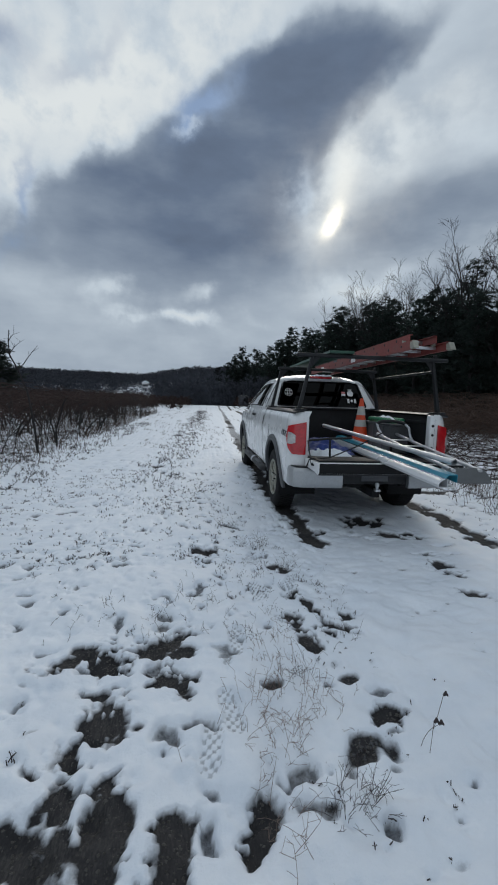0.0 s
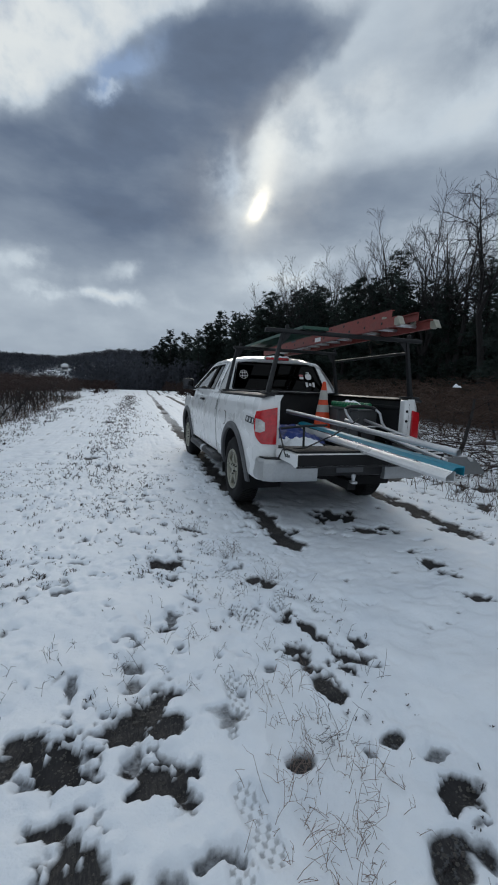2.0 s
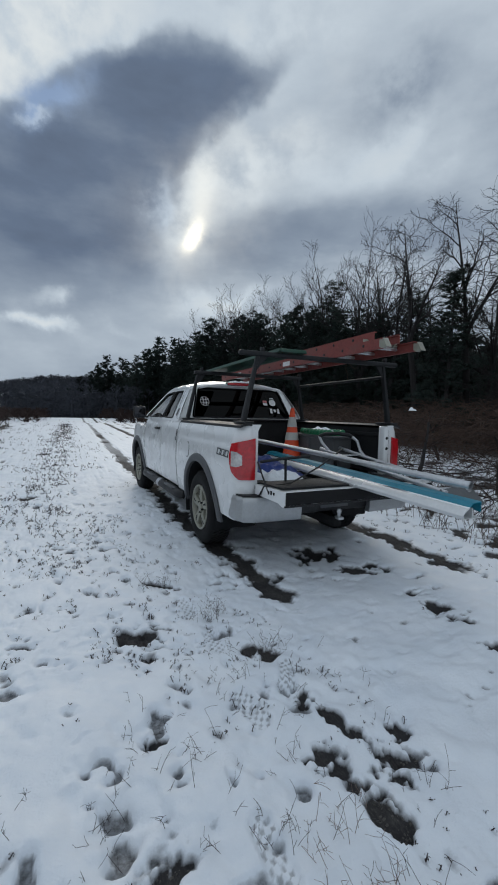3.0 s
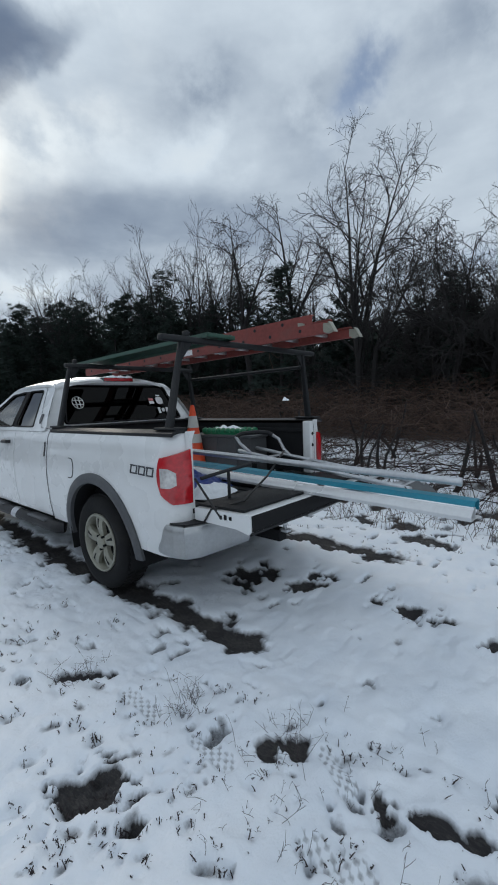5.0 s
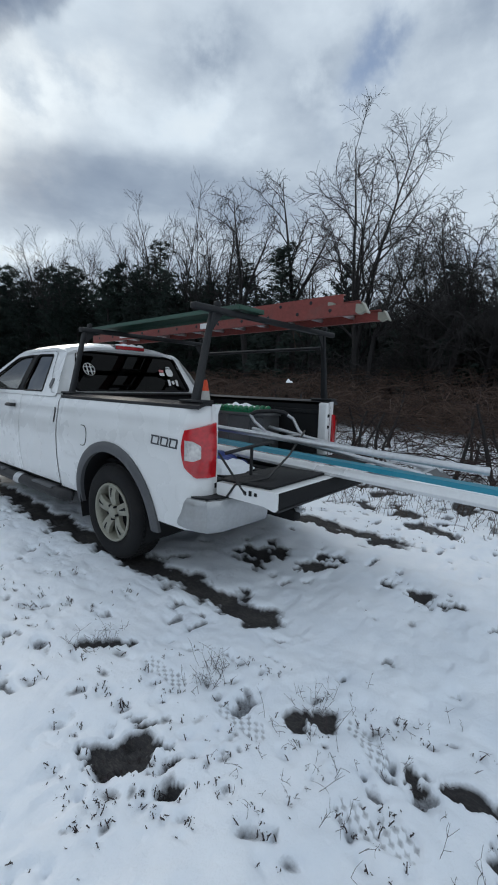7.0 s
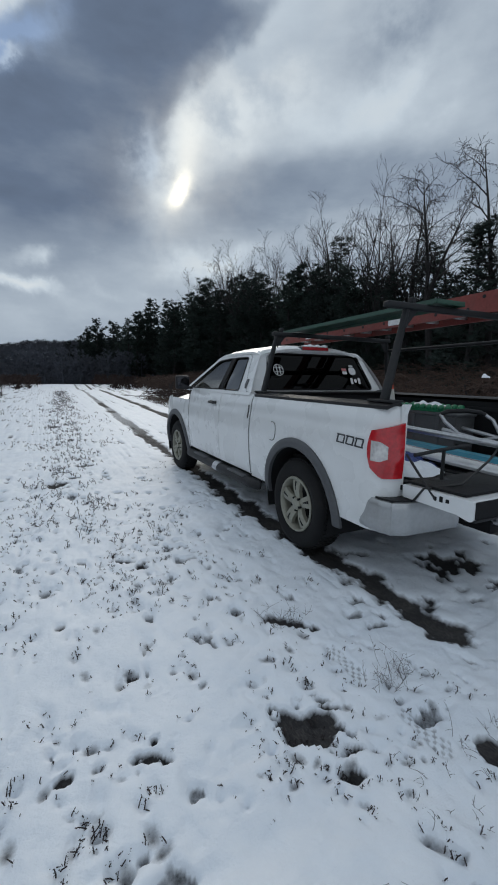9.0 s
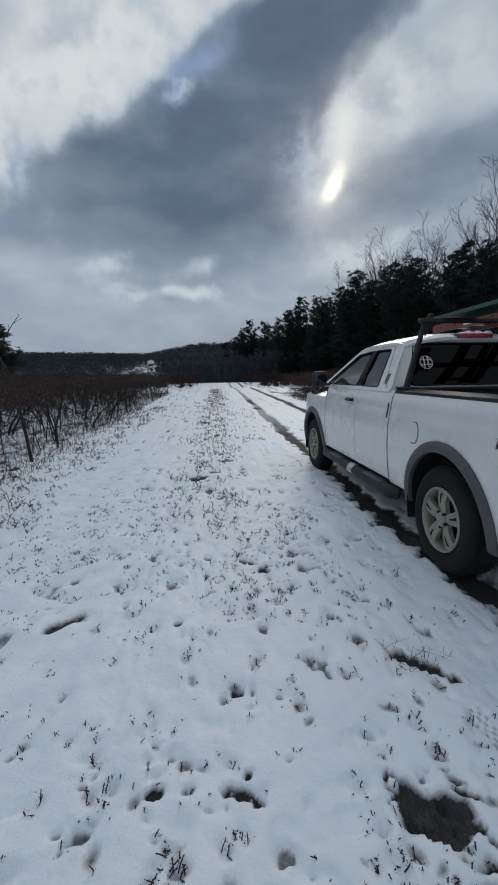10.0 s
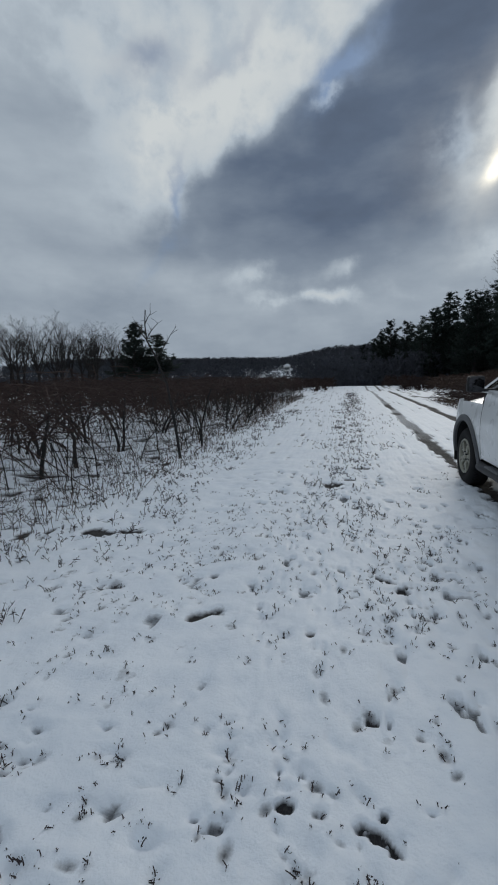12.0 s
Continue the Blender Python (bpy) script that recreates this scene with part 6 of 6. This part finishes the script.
def thicket(name, label, count, xs, ys, z_of, droop, seed, mat, low=0.45):
    """Loose arching canes, far too many to count."""
    r = random.Random(seed)
    sh = Shell()
    for k in range(count):
        y = ys(r)
        x = xs(r, y)
        top = z_of(r, x, y)
        c = bent(r, (x, y, top * r.uniform(low, 1.0)), (r.gauss(0, 1), r.gauss(0, 1), r.uniform(-0.1, 0.9)), r.uniform(0.6, 1.7), 3, 0.9, droop, 0.20)
        c = [Vector((p.x, p.y, min(p.z, top * 1.08))) for p in c]
        far = 1.0 + 0.035 * max(0, y)
        sh.tube(c, taper(r.uniform(0.005, 0.013) * far, 0.004 * far, 4), 3, False)
    return tagged(part(name, sh, mat, kind="stuff"), label, "brush")


thicket("vine_tangle", "brown tangle of dead vine canes across the field", 9000, lambda r, y: -6.5 - abs(r.gauss(0, 7.5)) - 0.5 * r.random(), lambda r: -4 + 50 * r.random() ** 1.25, lambda r, x, y: 1.36 + 0.12 * math.sin(x * 1.3 + y) + 0.09 * math.sin(3.1 * x - 2.3 * y) + 0.35 * r.random() ** 3, 0.9, 301, CANE, 0.58)
thicket("brush_tangle", "reddish brown tangle of bare brush before the woods", 17000, lambda r, y: 5.6 + 0.045 * max(0, y) + r.random() ** 0.8 * 11, lambda r: -12 + 66 * r.random() ** 1.5, lambda r, x, y: min(2.35, 0.95 + 0.11 * (x - 4) - 0.004 * max(0, y)) + 0.15 * r.random(), 0.9, 302, BRUSHCANE, 0.12)
thicket("low_brush", "thin low canes at the edge of the brush", 1500, lambda r, y: 3.0 + 0.05 * max(0, y) + r.random() ** 1.5 * 3.0, lambda r: r.uniform(-8, 30), lambda r, x, y: 0.45, 0.5, 303, CANE)


snow_heap("snow_clump", "small clump of snow caught in the brush", 3.95, 1.7, 1.60, 0.09, 0.05, 0.07, 21)


# standing dead weeds
def stalks(name, label, count, place, lo, hi, seed, mat, lean=0.25, thick=0.0028, fork=2):
    r = random.Random(seed)
    sh = Shell()
    pts = [place(r) for _ in range(count)]
    zs = ground_at(np.array([p[0] for p in pts]), np.array([p[1] for p in pts]), False)[0]
    for (x, y), z in zip(pts, zs):
        h = r.uniform(lo, hi) * (0.6 + 0.6 * r.random())
        t = thick * (1 + 0.05 * max(0, y + 2))
        c = bent(r, (x, y, z - 0.01), (r.gauss(0, lean), r.gauss(0, lean), 1), h, 3, 0.35, 0.1, 0.05)
        sh.tube(c, taper(t, t * 0.6, 4), 3, False)
        for j in range(fork):
            q = c[r.randint(1, 3)]
            sh.tube(bent(r, q, (r.gauss(0, 0.8), r.gauss(0, 0.8), r.uniform(0.2, 1)), h * r.uniform(0.2, 0.5), 2, 0.5, 0.1), taper(t * 0.7, t * 0.5, 3), 3, False)
    return tagged(part(name, sh, mat, kind="stuff"), label, "weeds")


stalks("thicket_weeds", "brown dead weed stalks standing in the old field", 7500, lambda r: (-5.5 - abs(r.gauss(0, 4.0)), -2.5 + 36 * r.random() ** 1.3), 0.07, 0.30, 311, STRAW, 0.25, 0.0034, 2)
stalks("thicket_stems", "dark upright hooked stems of old vines in the field", 240, lambda r: (-6.0 - abs(r.gauss(0, 4.5)), -1.0 + 32 * r.random() ** 1.3), 0.8, 1.3, 314, BARK, 0.10, 0.010, 3)
EDGE = random.Random(312)
stalks("brush_weeds", "dead weed stalks in snow beside the brush", 7000, lambda r: (lambda y: (1.9 + 0.05 * max(0, y) + abs(r.gauss(0, 2.6)), y))(r.uniform(-6, 26)), 0.08, 0.42, 313, STRAW, 0.25, 0.0030, 1)


def clumps(name, label, centres, per, radius, lo, hi, seed, mat, lean=0.5):
    def place(r):
        cx, cy = r.choice(centres)
        return (cx + r.gauss(0, radius), cy + r.gauss(0, radius))
    return stalks(name, label, per * len(centres), place, lo, hi, seed, mat, lean, 0.0012, 3)


def leafy(name, label, centres, per, radius, lo, hi, seed, mat):
    """Small withered plants: a short stem with narrow drooping leaves."""
    r = random.Random(seed)
    sh = Shell()
    pts = [(c[0] + r.gauss(0, radius), c[1] + r.gauss(0, radius)) for c in centres for _ in range(r.randint(1, per))]
    zs = ground_at(np.array([p[0] for p in pts]), np.array([p[1] for p in pts]), False)[0]
    for (x, y), z in zip(pts, zs):
        h = r.uniform(lo, hi)
        far = 1 + 0.035 * max(0, y + 2)
        st = bent(r, (x, y, z - 0.025), (r.gauss(0, 0.3), r.gauss(0, 0.3), 1), h + 0.02, 2, 0.4, 0.1)
        sh.tube(st, [0.003 * far, 0.0026 * far, 0.002 * far], 3, False)
        for k in range(r.randint(4, 8)):
            b = st[0].lerp(st[2], r.uniform(0.3, 0.9)) + Vector((r.gauss(0, 0.006), r.gauss(0, 0.006), 0))
            w = Vector((r.gauss(0, 0.6), r.gauss(0, 0.6), r.gauss(1.1, 0.5))).normalized()
            o = w.cross(Vector((r.gauss(0, 1), r.gauss(0, 1), r.gauss(0, 1)))).normalized() * r.uniform(0.0014, 0.0032) * far
            ln = h * r.uniform(0.25, 0.65)
            n = len(sh.v)
            sh.v += [b, b + w * ln * 0.5 + o, b + w * ln - Vector((0, 0, ln * 0.3)), b + w * ln * 0.5 - o]
            sh.f += [(n, n + 1, n + 2), (n, n + 2, n + 3)]
    return tagged(part(name, sh, mat, kind="stuff"), label, "weeds")


leafy("weed_sprigs", "small dark withered sprigs poking out of the snow", SPRIGS, 5, 0.036, 0.006, 0.030, 402, SPRIG)
leafy("edge_weeds", "low dark weeds poking through snow by the thicket", [(-4.6 - 2.6 * EDGE.random() ** 0.8 + 0.015 * y, y) for y in [-2.0 + 20 * EDGE.random() ** 1.2 for _ in range(950)]], 6, 0.07, 0.03, 0.11, 413, SPRIG)
leafy("strip_weeds", "line of dark weeds along the middle of the strip", [(-2.75 + 0.035 * y + random.Random(k).gauss(0, 0.30), y) for k, y in enumerate(span(0.8, 42, 560))], 8, 0.09, 0.03, 0.09, 405, SPRIG)
leafy("far_strip_weeds", "dark weeds scattered over the snowy strip", open_ground(210, -5.5, -0.6, 5, 46, 407, 0.54), 4, 0.10, 0.04, 0.10, 408, SPRIG)
clumps("dry_grass", "tuft of dry brown grass in the snow", [(-1.72, -3.95), (-1.70, -3.78), (-1.76, -4.12), (-1.62, -3.60), (-1.55, -3.70), (-1.66, -4.0), (-1.58, -3.5), (-1.50, -3.85), (-1.74, -4.35), (-1.60, -3.30)], 17, 0.10, 0.06, 0.15, 409, DRYGRASS, 0.45)
clumps("grey_weeds", "tuft of grey dead weeds in the snow", [(-1.45, -4.28), (-1.49, -4.34), (-1.40, -4.30), (-1.50, -3.55), (-1.62, -0.95), (-1.75, -0.98), (-1.47, -1.63), (-1.40, -1.62), (-1.28, -2.16)], 16, 0.05, 0.07, 0.16, 410, SPRIG, 0.55)
clumps("near_weeds", "short dark weeds along the wheel strip", [(-1.34, -2.1), (-1.15, -2.2), (-0.98, -2.6), (-1.1, -2.95), (-1.55, -2.3), (-1.75, -2.05), (-2.3, -2.9), (-2.6, -2.8), (-2.9, -3.1), (-1.2, -3.2), (-1.3, -2.6), (-1.7, -3.2), (-1.95, -3.1), (-2.15, -2.9), (-1.85, -2.7), (-1.5, -2.9), (-2.4, -3.05), (-2.05, -2.5), (-1.65, -2.45)], 9, 0.09, 0.05, 0.12, 411, SPRIG, 0.5)
for k, (x, y) in enumerate(((-1.075, -4.10), (-1.05, -4.13), (-0.97, -4.02))):
    seedhead = thing("seed_head_weed", "thin dry stalk with a drooping seed head", "weed", "dry stalks", (x, y, ground_z(x, y)))
    r = random.Random(500 + k)
    st = bent(r, (0, 0, -0.01), (0.10 + 0.2 * (k == 2), 0.05, 1), 0.17, 4, 0.25, 0.1)
    part("stalk", Shell().tube(st, 0.0011, 4), STRAW, seedhead)
    part("seed_head", Shell().tube([st[-1], st[-1] + Vector((0.012, 0, 0.012)), st[-1] + Vector((0.024, 0, -0.004))], [0.004, 0.010, 0.003], 6), SPRIG, seedhead)

# pebbles and leaf litter lying in the bare patches
litter = Shell()
r = random.Random(600)
cand = [(r.uniform(-3.2, -0.85), r.uniform(-5.2, -1.2)) for _ in range(26000)]
cz, cb = ground_at(np.array([c[0] for c in cand]), np.array([c[1] for c in cand]))
for (x, y), z, b in zip(cand, cz, cb):
    if b < 0.8 or y > -3.1 or len(litter.f) > 60000:
        continue
    s = r.uniform(0.003, 0.009)
    n = len(litter.v)
    up, a = r.uniform(0.3, 0.9) * s, r.random() * 6.28
    for j in range(5):
        q = a + j * 1.2566
        litter.v.append(Vector((x + s * math.cos(q) * r.uniform(0.6, 1.4), y + s * math.sin(q) * r.uniform(0.6, 1.2), z - 0.002)))
    litter.v.append(Vector((x + s * 0.2, y, z + up)))
    litter.f += [(n + j, n + (j + 1) % 5, n + 5) for j in range(5)]
tagged(part("gravel_litter", litter, PEBBLE, kind="stuff"), "wet gravel and leaf scraps in bare patches", "gravel")

# a dead sapling that leans over the thicket
snag = thing("dead_sapling", "leaning dead sapling with a few bare forks", "tree", at=(-5.85, 5.0, ground_z(-5.85, 5.0)))
r = random.Random(77)
axis = [Vector(p) for p in ((0, 0, -0.05), (-0.05, -0.02, 0.5), (-0.12, -0.03, 1.0), (-0.22, 0.0, 1.5), (-0.42, 0.0, 2.0), (-0.60, 0.0, 2.35), (-0.62, 0.0, 2.65), (-0.60, 0.0, 2.92))]
part("trunk", Shell().tube(axis, taper(0.032, 0.008, 8), 7), BARK, snag)
fork = Shell()
for b, w, ln in ((4, (0.6, 0.1, 0.8), 0.75), (5, (-0.6, 0, 0.7), 0.35), (5, (0.5, 0.2, 1), 0.4), (3, (-0.7, 0.1, 0.6), 0.4), (6, (0.5, 0, 0.8), 0.25)):
    c = bent(r, axis[b], w, ln, 4, 0.5, 0, 0.08)
    fork.tube(c, taper(0.012, 0.004, 5), 4, False)
    for q in c[1:]:
        fork.tube(bent(r, q, (r.gauss(0, 0.6), r.gauss(0, 0.6), 0.7), 0.2, 2, 0.4, 0), taper(0.006, 0.003, 3), 3, False)
part("forks", fork, PALEBARK, snag)

# ---- far off: field trees, wooded hills, a house on its snowy slope ----
spruce = plant_tree("spruce_tree", "broad dense dark spruce at the edge of the field", pine_shells(49, 7.6, 0.0, 0.42, 0.3, 1.9), BARK, NEEDLE, -29.6, 50, "spruces in the field", 0.4)
spruce.scale = (1.35, 1.35, 1.2)
for k, (x, y, h) in enumerate(((-26.6, 51, 7.0), (-47.5, 41, 6.6), (-51, 44, 7.4))):
    again(spruce, x, y, k * 1.1 + 1, h / 7.6).scale = (1.3, 1.3, h / 6.9)
for k, (x, y, h) in enumerate(((-36, 51, 8.6), (-38.5, 53, 8.8), (-43, 52, 9.5), (-46.5, 49, 10), (-50, 52, 9.6), (-33.5, 54, 8.2), (-54, 49, 11), (-58, 44, 11), (-41, 58, 10.5), (-62, 38, 11), (-35, 57, 9.5), (-37.5, 60, 10.5), (-44.5, 56, 11.5), (-48, 55, 11.5), (-52, 56, 11.5), (-40, 49, 9.0), (-56, 53, 11.5), (-34.5, 48, 8), (-39.5, 54, 9.5), (-42, 55, 10), (-45, 51, 9.5), (-37, 52, 9), (-49, 50, 10))):
    ob, h0 = bares[(4, 2, 4)[k % 3]]
    again(ob, x, y, k * 0.9, h / h0).scale = (1.35 * h / h0, 1.35 * h / h0, h / h0 * 0.9)


def far_trees(name, label, count, place, lo, hi, seed, mat, spikes=40, size=1.0, wide=0.2, rise=0.6, growth=0.0):
    """Many distant trees: a trunk and a crown of short spiky sprays each."""
    r = random.Random(seed)
    sh = Shell()
    pts = [place(r) for _ in range(count)]
    zs = ground_at(np.array([float(p[0]) for p in pts]), np.array([float(p[1]) for p in pts]), False)[0]
    for (x, y), z in zip(pts, zs):
        h = r.uniform(lo, hi) * (1 + growth * max(0, min(y, 140) - 60))
        sh.tube([(x, y, z - 0.5), (x, y, z + h * 0.85)], [h * 0.018, 0.04], 4, False)
        for j in range(spikes):
            f = r.uniform(0.1, 0.97) ** 0.8
            a, q = r.random() * 6.28, h * wide * (1.05 - f) ** 0.6 * r.random() ** 0.5
            b = Vector((x + q * math.cos(a), y + q * math.sin(a), z + h * f * 0.93))
            w = Vector((math.cos(a), math.sin(a), r.gauss(rise, 0.5))).normalized()
            o = w.cross(Vector((r.gauss(0, 1), r.gauss(0, 1), r.gauss(0, 1)))).normalized() * size * r.uniform(0.10, 0.22)
            n = len(sh.v)
            sh.v += [b - o, b + o, b + w * size * r.uniform(0.5, 1.0)]
            sh.f.append((n, n + 1, n + 2))
    return tagged(part(name, sh, mat, kind="stuff"), label, "woods")


def on_slope(r):
    while True:
        x, y = r.uniform(-190, 120), r.uniform(190, 340)
        if not (-41 < x < -14 and 196 < y < 253) or r.random() < 0.04:
            return x, y


# distant woods, with haze painted into their colour
far_trees("hill_woods", "leafless woods covering the far hill, tinted grey for haze", 4600, on_slope, 5.0, 7.6, 701, HAZEWOOD, 34, 1.5, 0.30, 0.7)
far_trees("valley_woods", "dark woods where the track drops away", 650, lambda r: (r.uniform(-12, 50), r.uniform(95, 180)), 6.0, 9.5, 702, HAZEWOOD, 90, 1.1, 0.26, 0.8)
far_trees("field_edge_woods", "dark tree line at the far side of the field", 480, lambda r: (r.uniform(-150, -40), r.uniform(100, 185)), 3.5, 6.5, 703, HAZEWOOD, 70, 1.2, 0.3, 0.7)
far_trees("hedge_scrub", "low brown scrub along the far field edge", 260, lambda r: (r.uniform(-75, -12), r.uniform(44, 62)), 0.9, 1.8, 707, CANE, 50, 0.6, 0.5, 0.9)
far_trees("track_end_scrub", "dark scrub at the end of the track", 320, lambda r: (lambda y: ((-30 + 27 * r.random()) if r.random() < 0.6 else 6.5 + 17 * r.random(), y))(r.uniform(58, 96)), 1.0, 2.2, 704, CANE, 60, 0.6, 0.35, 1.0)


def edge_mass(r):
    y = r.uniform(24, 175)
    return 19.5 + 0.02 * y + r.uniform(0, 9) - 0.10 * max(0, y - 105), y


far_trees("pine_mass", "dark mass of pines behind the wood edge", 520, edge_mass, 8.6, 12.8, 706, NEEDLE, 170, 0.8, 0.24, 0.2, 0.003)


def small_house(x, y, w, d, h, label, turn):
    hs = thing("house", label, "house", "houses on the slope", (x, y, ground_z(x, y)))
    hs.rotation_euler = (0, 0, turn)
    part("wall", Shell().box(-w / 2, w / 2, -d / 2, d / 2, -1.0, h), SIDING, hs)
    part("roof", Shell().prism([(-w / 2 - 0.4, h), (w / 2 + 0.4, h), (w / 2 + 0.2, h + 0.25), (0, h + w * 0.35), (-w / 2 - 0.2, h + 0.25)], lambda a, b: (a, -d / 2 - 0.4, b), lambda a, b: (a, d / 2 + 0.4, b)), SNOWPILE, hs, "snow-covered gable roof")
    for k in range(3):
        for z in (0.9, 3.4):
            if z + 1.2 < h:
                part("window", Shell().box(-w / 2 + w * (k + 0.7) / 3.4 - 0.45, -w / 2 + w * (k + 0.7) / 3.4 + 0.45, -d / 2 - 0.03, -d / 2 + 0.02, z, z + 1.3), BADGE, hs)
    part("chimney", Shell().box(w * 0.15, w * 0.15 + 0.7, -0.4, 0.4, h, h + w * 0.35 + 0.8), ROOFING, hs)


small_house(-30.5, 240, 3.2, 4, 3.2, "white house on the far snowy hillside", 0.2)
small_house(-24, 240, 3.4, 4, 1.8, "low white building on the far hillside", 0.1)
small_house(-19.0, 240, 2.4, 3, 1.6, "small shed on the far snowy hillside", -0.2)
